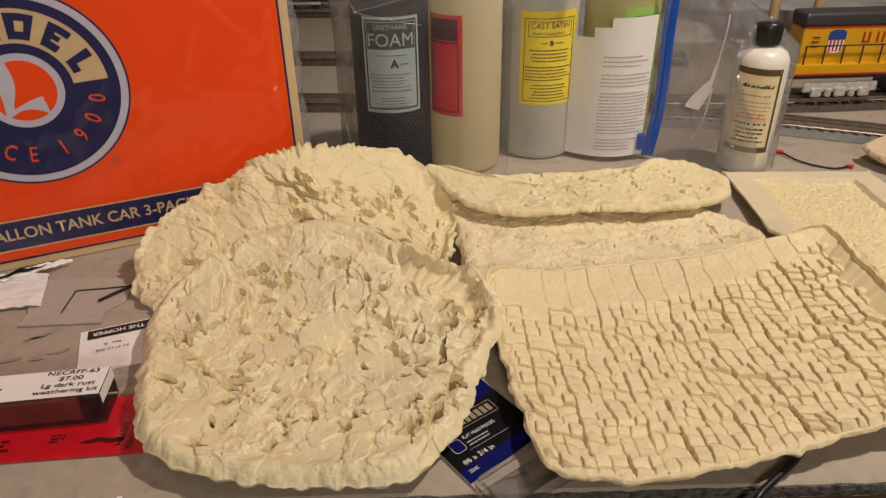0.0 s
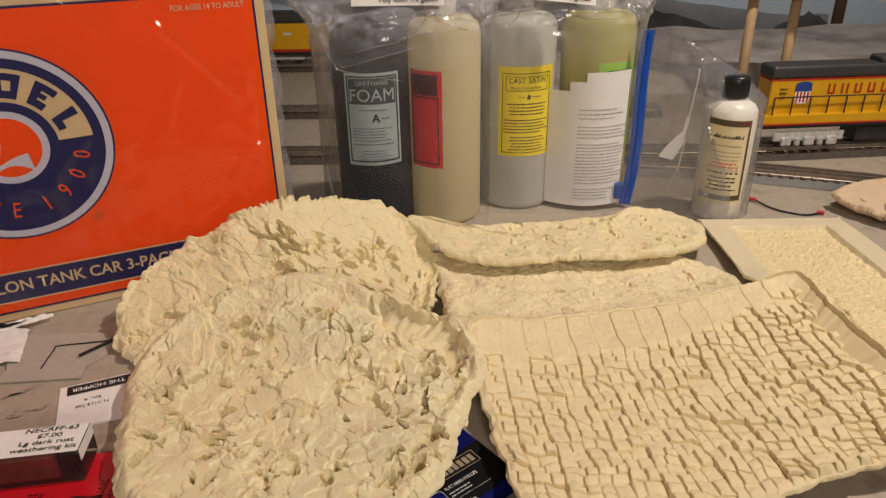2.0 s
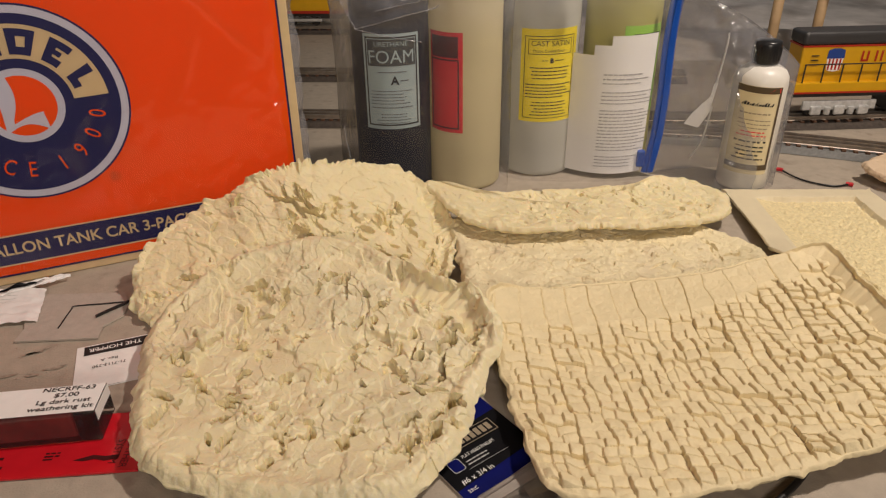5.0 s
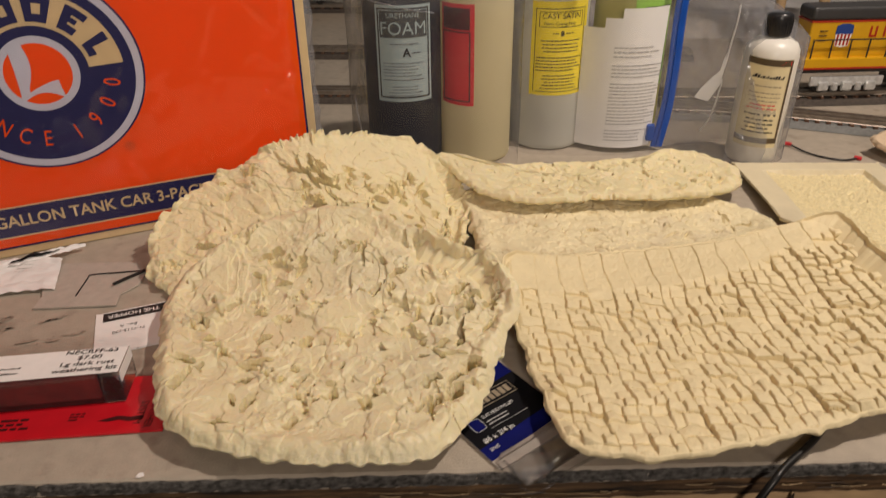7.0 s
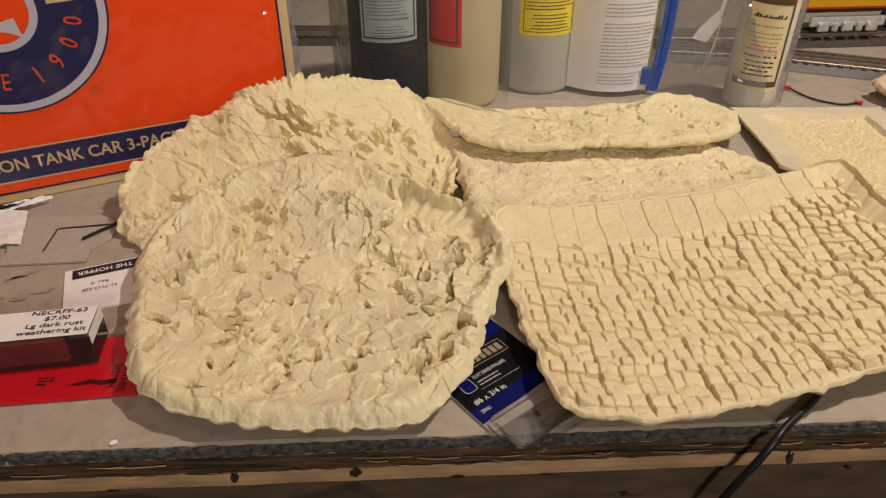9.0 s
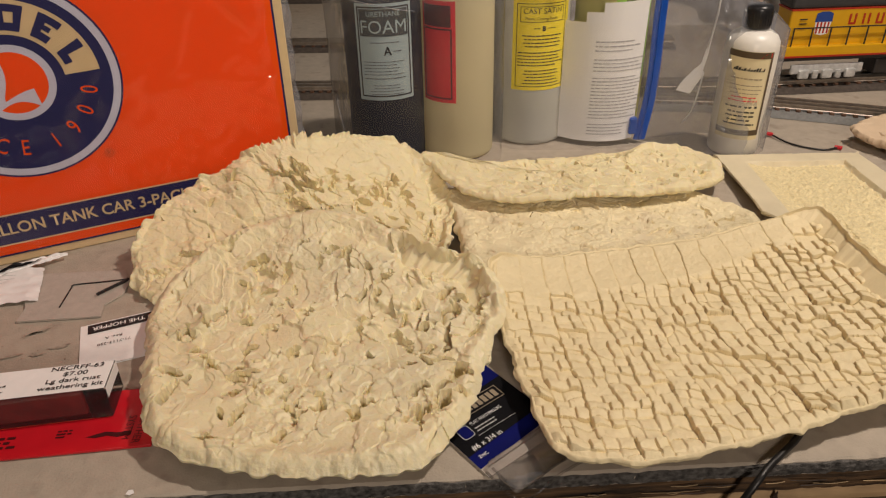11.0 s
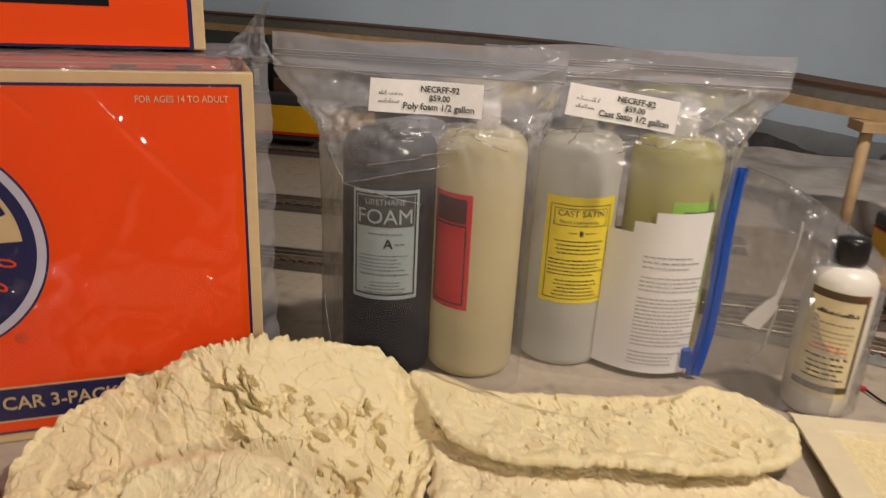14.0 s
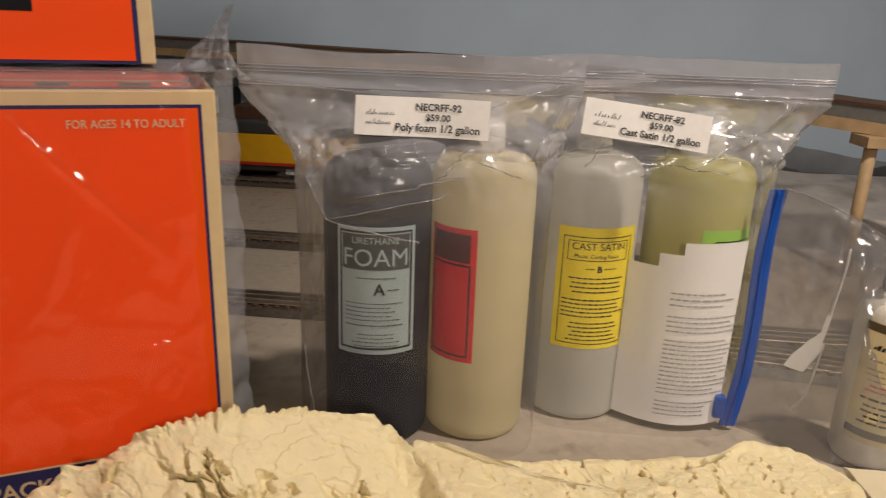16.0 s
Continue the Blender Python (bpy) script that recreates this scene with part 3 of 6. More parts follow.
# ---- cast foam moulds on the bench ----


def tears(x, y, seed, count, where, lean, length, width, depth, spread=28.0):
    """Torn crevices: each a winding step with a raised lip on one side and a narrow cleft on the other.
    where: (x0, x1, y0, y1); lean(px, py): the direction in degrees at a place."""
    rng = np.random.RandomState(seed)
    z = np.zeros_like(x)
    for _ in range(count):
        px, py = rng.uniform(where[0], where[1]), rng.uniform(where[2], where[3])
        a = math.radians(lean(px, py) + rng.normal() * spread)
        ln, wd, dp = length * rng.uniform(0.35, 1.7), width * rng.uniform(0.6, 1.5), depth * rng.uniform(0.25, 1.3) ** 1.3
        side = 1 if rng.rand() < 0.7 else -1
        sh = rng.uniform(0, 50)
        near = (np.abs(x - px) < 0.7 * ln + 5 * wd) & (np.abs(y - py) < 0.7 * ln + 5 * wd)
        dx, dy = x[near] - px, y[near] - py
        s, q = math.cos(a) * dx + math.sin(a) * dy, -math.sin(a) * dx + math.cos(a) * dy
        q = side * (q + 0.16 * ln * vnoise(s / ln * 2.2 + sh, 0 * s + sh, 3) + 0.05 * ln * vnoise(s / ln * 8 + sh, 0 * s, 4) + 0.9 * (s / ln) ** 2 * ln * 0.2)
        end = np.clip(1 - (2 * s / ln) ** 2, 0, 1) ** 0.7
        w2 = wd * (0.5 + 0.8 * (0.5 + 0.5 * vnoise(s / ln * 4 + sh, 0 * s + 9, 5)))
        z[near] += dp * end * np.where(q > 0, -np.exp(-(q / w2) ** 1.3), 0.38 * np.exp(q / (2.4 * wd)))
    return z


def hollows(x, y, seed, spots, depth):
    """A few deep ragged pits at (x, y, half length, half width, turn)."""
    z = np.zeros_like(x)
    for k, (px, py, ln, wd, turn) in enumerate(spots):
        near = (np.abs(x - px) < 2 * ln) & (np.abs(y - py) < 2 * ln)
        c, s = math.cos(math.radians(turn)), math.sin(math.radians(turn))
        xx, yy = x[near], y[near]
        dx, dy = xx - px + 0.9 * wd * fbm(xx * 130, yy * 130, seed + k, 3), yy - py + 0.9 * wd * fbm(xx * 130, yy * 130, seed + k + 7, 3)
        d = np.hypot((c * dx + s * dy) / ln, (-s * dx + c * dy) / wd)
        z[near] -= depth * (0.5 + 0.5 * math.sin(k * 2.4) ** 2) * np.clip((1.05 - d) / 0.55, 0, 1) * np.clip(1.2 + 0.5 * (c * dx + s * dy) / ln, 0.5, 1.3)
    return z


def strewn(seed, count, where, turn, spread, length, width):
    """Places for small hollows, strewn over (x0, x1, y0, y1)."""
    r = random.Random(seed)
    return tuple((r.uniform(where[0], where[1]), r.uniform(where[2], where[3]), length * r.uniform(0.5, 1.5), width * r.uniform(0.6, 1.5), turn + r.gauss(0, spread)) for _ in range(count))


def terraces(x, y, size, seed, stretch, turn, steps=2.0, keen=9.0):
    """Flaked layers: flat patches that break off at ragged, steep edges."""
    k, s = math.cos(math.radians(turn)), math.sin(math.radians(turn))
    u, v = (k * x + s * y) / size, (-s * x + k * y) / (size * stretch)
    n = fbm(u + 0.25 * vnoise(u * 2.5, v * 2.5, seed + 2), v + 0.25 * vnoise(u * 2.5, v * 2.5, seed + 3), seed, 2) + 0.05 * fbm(x * 160, y * 160, seed + 8, 2)
    q = n * steps
    i = np.floor(q)
    f = np.clip((q - i - 0.5) * keen + 0.5, 0, 1)
    return (i + f * f * (3 - 2 * f) + 0.20 * (q - i)) / steps


def rocky(amp, size, seed, stretch=1.3, turn=0.0, rough=0.00015, rim=0.3, swell=1.0, cuts=(), pits=(), pit_depth=0.010, flake=0.0, flake_size=0.03):
    """Rock face cast in foam: broad plates that run into each other, torn steps and clefts, small flakes and a few deep hollows."""
    def h(x, y, rho, edge):
        k, s = math.cos(math.radians(turn)), math.sin(math.radians(turn))
        u, v = (k * x + s * y) / size, (-s * x + k * y) / (size * stretch)
        m1 = np.clip(0.45 + 1.6 * vnoise(u * 0.55, v * 0.55, seed + 40), 0, 1)
        m2 = np.clip(2.2 * vnoise(u * 0.8, v * 0.8, seed + 44) - 0.05, 0, 1)
        a = facets(x, y, size, seed, stretch, turn, 0.14, 8 + 24 * m1)
        b = facets(x, y, size * 0.45, seed + 11, stretch * 1.2, turn + 15, 0.15, 8 + 28 * m2)
        fade = np.clip(edge / 0.018, rim, 1)
        z = amp * fade * (0.45 * swell * fbm(u * 0.45, v * 0.45, seed + 3, 2) + 0.75 * a + (0.05 + 0.30 * m2) * b)
        if flake:
            z = z + flake * fade * (terraces(x, y, flake_size, seed + 50, stretch, turn) + 0.5 * terraces(x, y, flake_size * 0.55, seed + 55, stretch, turn + 40, 1.1))
        for j, (count, where, lean, length, width, depth, spread) in enumerate(cuts):
            z = z + fade * tears(x, y, seed * 10 + j, count, where, lean, length, width, depth, spread)
        z = z + fade * hollows(x, y, seed + 30, pits, pit_depth)
        crumb = np.clip(0.3 + 1.4 * vnoise(x * 30, y * 30, seed + 27), 0, 1)
        nubs = np.clip(1 - edge / 0.026, 0, 1) * np.clip(edge / 0.004, 0.3, 1)
        z = z + 0.0022 * nubs * (np.abs(vnoise(x * 75, y * 75, seed + 28)) + 0.6 * vnoise(x * 140, y * 140, seed + 29))
        return z + rough * fbm(x * 130, y * 130, seed + 20, 3) + 0.0005 * fade * fbm(x * 42, y * 42, seed + 24, 2) + 0.0006 * crumb * fbm(x * 210, y * 210, seed + 26, 2)
    return h


def lipped(base, where, height, trough, wide=0.022):
    """A relief with a ragged raised lip and a hollow inside it, along the stretch of the rim that where() names."""
    def h(x, y, rho, edge):
        side = where(x, y)
        wob = 1 + 0.5 * vnoise(x * 60, y * 60, 81) + 0.3 * vnoise(x * 150, y * 150, 82)
        e2 = edge + 0.004 * vnoise(x * 70, y * 70, 83)
        return base(x, y, rho, edge) + side * wob * (height * np.clip(1.7 - e2 / 0.007, 0, 1) - trough * np.exp(-((e2 - wide) / (0.5 * wide)) ** 2))
    return h


slab("rock_mould", "irregular cream foam rock mould leaning on an orange box",
     [(-0.300, 0.690), (-0.288, 0.628), (-0.235, 0.600), (-0.14, 0.620), (-0.04, 0.640), (0.020, 0.680), (0.034, 0.750), (0.026, 0.808), (-0.014, 0.850),
      (-0.062, 0.848), (-0.150, 0.806), (-0.215, 0.778), (-0.272, 0.742)],
     [(-0.305, 0.69, 0.036), (-0.28, 0.62, 0.012), (-0.2, 0.62, 0.014), (-0.05, 0.65, 0.012), (0.03, 0.72, 0.012), (0.028, 0.805, 0.026), (-0.014, 0.852, 0.060),
      (-0.065, 0.85, 0.078), (-0.155, 0.806, 0.098), (-0.22, 0.775, 0.077), (-0.28, 0.74, 0.053), (-0.12, 0.73, 0.040), (-0.045, 0.76, 0.034), (-0.2, 0.70, 0.036), (-0.12, 0.69, 0.016)],
     lipped(rocky(0.0056, 0.034, 3, 2.2, 24, swell=1.1, flake=0.0024, flake_size=0.055, pits=((-0.268, 0.650, 0.010, 0.009, 70), (-0.105, 0.700, 0.010, 0.006, 20)) + strewn(6, 30, (-0.17, 0.02, 0.68, 0.83), 105, 15, 0.011, 0.0036), pit_depth=0.009, cuts=(
         (48, (-0.17, -0.03, 0.69, 0.83), lambda px, py: 118 - 160 * (px + 0.10), 0.030, 0.0036, 0.0100, 14),
         (36, (-0.07, 0.03, 0.66, 0.82), lambda px, py: 70, 0.022, 0.0034, 0.0088, 30),
         (60, (-0.30, 0.03, 0.62, 0.84), lambda px, py: 110, 0.012, 0.0024, 0.0050, 40),
         (10, (-0.24, -0.06, 0.66, 0.72), lambda px, py: 15, 0.024, 0.0024, 0.0050, 35))),
            lambda x, y: np.clip((x + 0.03) / 0.04, 0, 1), 0.004, 0.008, 0.018), CREAM, n=460, thick=0.006, ragged=0.0036, seed=3, drape=0.8, flakes=4, jag=0.0046, rim_round=0.0015)
slab("rock_mould", "rounded cream foam rock mould with a glossy rim, lying flat",
     [(-0.234, 0.512), (-0.215, 0.449), (-0.185, 0.406), (-0.120, 0.382), (-0.043, 0.376), (0.006, 0.385), (0.042, 0.440), (0.060, 0.500), (0.076, 0.546),
      (0.058, 0.602), (0.012, 0.626), (-0.03, 0.655), (-0.096, 0.685), (-0.175, 0.668), (-0.232, 0.625), (-0.250, 0.575)],
     [(-0.233, 0.505, 0.026), (-0.178, 0.40, 0.0245), (-0.04, 0.381, 0.0245), (0.03, 0.425, 0.026), (0.065, 0.543, 0.036), (0.04, 0.60, 0.046), (-0.03, 0.645, 0.056),
      (-0.1, 0.672, 0.062), (-0.2, 0.645, 0.050), (-0.24, 0.59, 0.026), (-0.09, 0.50, 0.018), (-0.02, 0.54, 0.026), (-0.15, 0.58, 0.026)],
     lipped(rocky(0.0052, 0.036, 8, 1.2, 12, rim=0.15, flake=0.0026, flake_size=0.055, pit_depth=0.013, pits=((-0.075, 0.442, 0.010, 0.0055, 80), (0.030, 0.470, 0.012, 0.008, 60), (-0.150, 0.612, 0.014, 0.006, 140), (0.000, 0.428, 0.011, 0.006, 75),
                                                                               (0.005, 0.598, 0.013, 0.008, 120), (-0.02, 0.520, 0.009, 0.005, 60), (-0.205, 0.540, 0.009, 0.004, 120)) + strewn(4, 70, (-0.21, 0.05, 0.41, 0.65), 75, 35, 0.0075, 0.0040), cuts=(
         (46, (-0.23, 0.06, 0.41, 0.66), lambda px, py: 78, 0.022, 0.0038, 0.0100, 24),
         (20, (-0.18, 0.06, 0.44, 0.62), lambda px, py: 8, 0.024, 0.0032, 0.0085, 22),
         (60, (-0.24, 0.07, 0.40, 0.67), lambda px, py: 75, 0.010, 0.0024, 0.0060, 50),
         (40, (-0.06, 0.06, 0.40, 0.62), lambda px, py: 95, 0.016, 0.0036, 0.0095, 40))),
            lambda x, y: np.clip((x + 0.08) / 0.08, 0, 1) * np.clip((y - 0.50) / 0.08, 0, 1), 0.009, 0.010), CREAM_ROUND, n=520, thick=0.0070, ragged=0.0020, lip=0.003, seed=8, rim_round=0.012, flakes=2, bulge=0.0028)
slab("rock_mould", "long narrow cream foam rock strip mould curled over another mould",
     [(-0.004, 0.846), (0.019, 0.806), (0.045, 0.766), (0.080, 0.748), (0.112, 0.742), (0.184, 0.754), (0.249, 0.760), (0.303, 0.772), (0.352, 0.805), (0.368, 0.830),
      (0.379, 0.880), (0.350, 0.914), (0.306, 0.928), (0.272, 0.906), (0.244, 0.896), (0.169, 0.882), (0.095, 0.862), (0.046, 0.848), (0.014, 0.858)],
     [(0.0, 0.85, 0.053), (0.045, 0.766, 0.043), (0.112, 0.742, 0.041), (0.184, 0.754, 0.040), (0.249, 0.760, 0.038), (0.303, 0.772, 0.034), (0.36, 0.81, 0.027), (0.378, 0.87, 0.022),
      (0.306, 0.928, 0.027), (0.244, 0.896, 0.027), (0.169, 0.882, 0.028), (0.095, 0.861, 0.033), (0.046, 0.846, 0.041), (0.13, 0.81, 0.033), (0.22, 0.83, 0.030), (0.31, 0.85, 0.026)],
     rocky(0.0050, 0.022, 15, 1.5, 30, swell=1.3, flake=0.0014, flake_size=0.035, cuts=(
         (80, (0.09, 0.34, 0.78, 0.90), lambda px, py: 65, 0.011, 0.0028, 0.0070, 25),
         (40, (0.02, 0.36, 0.77, 0.95), lambda px, py: 20, 0.012, 0.0020, 0.0036, 50))), CREAM, n=360, thick=0.0045, ragged=0.0026, lip=0.002, seed=15, rim_round=0.0035, flakes=2, jag=0.0)
slab("rock_mould", "flat greyish cream foam rock mould with shallow pitted relief",
     [(0.028, 0.800), (0.034, 0.735), (0.042, 0.672), (0.070, 0.622), (0.150, 0.630), (0.240, 0.650), (0.320, 0.672), (0.378, 0.728), (0.362, 0.775), (0.300, 0.815),
      (0.190, 0.825), (0.090, 0.830)],
     [(0.035, 0.78, 0.024), (0.04, 0.67, 0.020), (0.09, 0.63, 0.018), (0.25, 0.66, 0.016), (0.37, 0.73, 0.012), (0.3, 0.8, 0.016), (0.1, 0.82, 0.024), (0.2, 0.74, 0.019)],
     rocky(0.0028, 0.018, 22, 1.4, 75, 0.0004, flake=0.0018, flake_size=0.022, cuts=(
         (110, (0.04, 0.37, 0.64, 0.80), lambda px, py: 40, 0.009, 0.0017, 0.0034, 60),
         (24, (0.05, 0.36, 0.66, 0.78), lambda px, py: 10, 0.020, 0.0025, 0.0042, 35))), CREAM_GREY, n=300, thick=0.016, ragged=0.003, lip=0.002, seed=22)


def stone_wall(x, y, rho, edge):
    """Courses of squared stones running away from the front edge, each stone lifted on one side."""
    wx = x + 0.0018 * vnoise(x * 45, y * 45, 61) + 0.005 * vnoise(x * 9, y * 9, 62) + 0.07 * (y - 0.60)
    pitch = 0.0232
    col = np.floor(wx / pitch).astype(int)
    f = wx / pitch - col
    t = TABLE_RNG
    length = 0.0075 + 0.0075 * t[col % 256, 17]
    wy = y / length + t[col % 256, 41] * 7 + 0.35 * vnoise(x * 90, y * 60, 63)
    row = np.floor(wy).astype(int)
    g = wy - row
    hi, hi2 = t[(col * 3) % 256, (row * 5) % 256], t[(col * 5 + 1) % 256, (row * 7 + 2) % 256]
    tilt = t[(col * 7 + 3) % 256, (row * 3 + 9) % 256] - 0.5
    # some stones are split lengthwise
    cut = 0.36 + 0.28 * hi2
    half = np.where((hi > 0.10) & (f > cut), 1.0, 0.0)
    fs = np.where(hi > 0.10, np.where(f > cut, (f - cut) / (1 - cut), f / cut), f)
    inside = np.clip((0.572 - y + 0.19 * (x - 0.07) + 0.20 * np.maximum(x - 0.24, 0) * (x - 0.10) / 0.3 + 0.010 * (t[col % 256, 5] - 0.5)) / 0.006, 0, 1)
    z = (0.0030 + 0.0016 * np.clip((x - 0.2) / 0.2, 0, 1)) * hi2 + (0.0012 + 0.0016 * hi) * (0.8 - fs) + 0.0034 * tilt * (g - 0.5) + 0.0016 * half * (hi2 - 0.5)
    groove = np.exp(-(np.where(half > 0, fs * (1 - cut), np.where(hi > 0.10, fs * cut, fs)) / 0.034) ** 2) * np.clip(1.8 * hi2 - 0.3, 0.25, 1) * np.where(half > 0, 0.7, 1.0)
    z = z + 0.0007 * np.sin(math.pi * fs) * np.sin(math.pi * g) - (0.0054 + 0.0048 * np.clip((x - 0.15) / 0.22, 0, 1)) * groove * np.clip(0.3 + g * 6, 0, 1)
    z = z - (0.0014 + 0.0034 * np.clip((x - 0.2) / 0.2, 0, 1)) * np.exp(-((np.abs(g - 0.5) - 0.5) / 0.06) ** 2) * hi
    z = z + 0.0010 * vnoise(x * 75, y * 75, 65)
    line = np.exp(-(f / 0.036) ** 2) * np.clip(1.6 * t[col % 256, 23], 0.2, 1)
    z = np.where(inside > 0, z * inside, 0) + (1 - inside) * (0.004 - 0.0024 * line)
    z = z * np.clip((edge - 0.0025) / 0.005, 0, 1)
    z = z + 0.0004 * fbm(x * 190, y * 190, 64, 3)
    wall = np.clip(1 - edge / 0.0035, 0, 1)
    back = np.clip((y - 0.50) / 0.12, 0, 1)
    side = np.clip((x - 0.365) / 0.04, 0, 1) + 0.45 * np.clip((0.100 - x) / 0.03, 0, 1) * np.clip((y - 0.57) / 0.04, 0, 1)
    z = z + 0.014 * side * np.clip(2.0 - edge / 0.0024, 0, 1)
    return z + 0.0025 * wall * back + 0.002 * np.clip(1 - edge / 0.02, 0, 1)


slab("stone_wall_mould", "large cream foam stone wall mould with one corner lifted",
     [(0.064, 0.612), (0.076, 0.622), (0.110, 0.634), (0.190, 0.655), (0.290, 0.667), (0.376, 0.683), (0.402, 0.684), (0.413, 0.672), (0.417, 0.620), (0.422, 0.570), (0.432, 0.525), (0.440, 0.490), (0.434, 0.460),
      (0.398, 0.444), (0.323, 0.422), (0.260, 0.403), (0.181, 0.383), (0.148, 0.381), (0.110, 0.387), (0.094, 0.406), (0.083, 0.454), (0.068, 0.537), (0.060, 0.588)],
     [(0.068, 0.616, 0.040), (0.11, 0.634, 0.031), (0.19, 0.655, 0.025), (0.29, 0.667, 0.031), (0.385, 0.682, 0.044), (0.412, 0.674, 0.040), (0.417, 0.62, 0.037), (0.425, 0.55, 0.036), (0.44, 0.49, 0.034), (0.40, 0.44, 0.026),
      (0.30, 0.41, 0.022), (0.18, 0.380, 0.0205), (0.1, 0.392, 0.0205), (0.07, 0.537, 0.024), (0.13, 0.585, 0.020), (0.2, 0.5, 0.016), (0.3, 0.52, 0.019), (0.33, 0.61, 0.024),
      (0.37, 0.52, 0.027)],
     stone_wall, CREAM_BRICK, n=500, thick=0.0055, ragged=0.0026, seed=31, rim_round=0.0025, flakes=2, bulge=0.002)


def recess_depth(x, y):
    """How far inside the straight-sided recess a place lies."""
    return np.minimum(np.minimum(x - 0.420 + 0.06 * (0.89 - y), 0.893 - y), np.minimum(0.552 - x, y - 0.585))


def recess(x, y, rho, edge):
    # steep walls at the back and the right, a soft start at the left
    steep = np.clip(np.minimum(np.minimum(0.893 - y, 0.552 - x), y - 0.585) / 0.0025, 0, 1) * np.clip((x - 0.418 + 0.06 * (0.89 - y)) / 0.03, 0, 1)
    return steep * (-0.0065 + 0.0011 * fbm(x * 240, y * 240, 71, 3)) + 0.0003 * fbm(x * 60, y * 60, 72, 2)


flat_ring = [(0.396, 0.919), (0.391, 0.915), (0.388, 0.835), (0.3845, 0.752), (0.386, 0.742), (0.428, 0.694), (0.446, 0.650), (0.454, 0.600), (0.460, 0.566), (0.468, 0.562), (0.574, 0.560), (0.581, 0.566), (0.584, 0.800), (0.581, 0.912),
             (0.577, 0.917), (0.490, 0.919)]
flat = slab("sheet_mould", "flat cream rubber sheet mould with a granular recess", flat_ring,
            [(0.39, 0.915, 0.011), (0.384, 0.745, 0.018), (0.45, 0.66, 0.016), (0.46, 0.57, 0.015), (0.58, 0.57, 0.014), (0.578, 0.915, 0.011), (0.5, 0.8, 0.013)],
            recess, CREAM_FLAT, n=300, thick=0.005, ragged=0.0006, seed=40, rim_round=0.001)
# the granular recess takes its own surface
flat.data.materials.append(CREAM_GRAIN)
for p in flat.data.polygons[:299 * 299]:
    if recess_depth(p.center.x + flat.location.x, p.center.y + flat.location.y) > 0.003:
        p.material_index = 1
slab("rock_mould", "small tan foam rock mould at the bench side",
     [(0.598, 0.972), (0.608, 0.935), (0.634, 0.897), (0.664, 0.868), (0.720, 0.842), (0.800, 0.860), (0.825, 0.940), (0.760, 1.000), (0.660, 1.000)],
     [(0.60, 0.968, 0.026), (0.61, 0.93, 0.022), (0.665, 0.87, 0.020), (0.72, 0.845, 0.016), (0.80, 0.87, 0.022), (0.76, 0.99, 0.034), (0.68, 0.99, 0.034), (0.70, 0.92, 0.030)],
     rocky(0.0026, 0.030, 50, 1.5, 10, cuts=((30, (0.61, 0.80, 0.86, 0.99), lambda px, py: 40, 0.02, 0.002, 0.003, 50),)), CREAM_TAN, n=160, thick=0.009, ragged=0.003, seed=50, rim_round=0.003)

# ---- printed boxes ----
BOX_L, BOX_H, BOX_D = 0.56, 0.3355, 0.16
BOX_AT, BOX_TURN = (-0.148, 0.836, 0), 25.4
box = thing("train_set_box", "large orange printed box in torn shrink wrap, round navy emblem", "box", BOX_AT, BOX_TURN)
part("carton", box_bm(-BOX_L, 0, 0, BOX_D, 0.0005, BOX_H, 0.0015), BEIGE, box, "beige carton edges")


def face(off):
    return lambda u, v: (u, -off, v)


part("top_panel", box_bm(-BOX_L + 0.004, -0.004, 0.014, BOX_D - 0.004, BOX_H - 0.001, BOX_H + 0.0006), ORANGE, box, "orange top")
part("front_print", shape_bm(face(0.0006), [rect(-BOX_L + 0.010, 0.010, -0.010, BOX_H - 0.010)]), NAVY, box, "navy border line")
part("front_panel", shape_bm(face(0.0010), [rect(-BOX_L + 0.0125, 0.0125, -0.0125, BOX_H - 0.0125)]), ORANGE, box, "orange front")
part("title_band", shape_bm(face(0.0014), [rect(-BOX_L + 0.0125, 0.0225, -0.0125, 0.0242), rect(-BOX_L + 0.0125, 0.0563, -0.0125, 0.0580)]), BEIGE, box, "thin beige lines")
part("title_ground", shape_bm(face(0.0013), [rect(-BOX_L + 0.0125, 0.0242, -0.0125, 0.0563)]), NAVY, box, "navy title band")
part("title", join_bm(text_bm("GALLON TANK CAR 3-PACK", 0.0183, face(0.0016), -0.3543, 0.0408, align="LEFT", squeeze=0.935, bold=0.0003),
                      text_bm("8000", 0.0183, face(0.0016), -0.362, 0.0408, align="RIGHT", squeeze=0.935, bold=0.0003)), BEIGE, box, "beige lettering")
part("age_note", text_bm("FOR AGES 14 TO ADULT", 0.0081, face(0.0016), -0.0588, 0.3125, squeeze=0.84, bold=0.0001), BEIGE, box, "beige lettering")
EX, EZ = -0.2725, 0.1916
emblem = part("emblem", shape_bm(face(0.0013), ring_poly(EX, EZ, 0.0, 0.0980, 0, 360, 96)), NAVY, box, "round navy emblem with silver rings")
part("outer_ring", shape_bm(face(0.0015), ring_poly(EX, EZ, 0.0888, 0.0960, 0, 360, 96)), SILVER, emblem)
part("inner_ring", shape_bm(face(0.0015), ring_poly(EX, EZ, 0.0302, 0.0372, 0, 360, 72)), SILVER, emblem)
part("wedge", shape_bm(face(0.0015), ring_poly(EX, EZ, 0.0465, 0.0790, 2, 178, 72)), BEIGE, emblem)
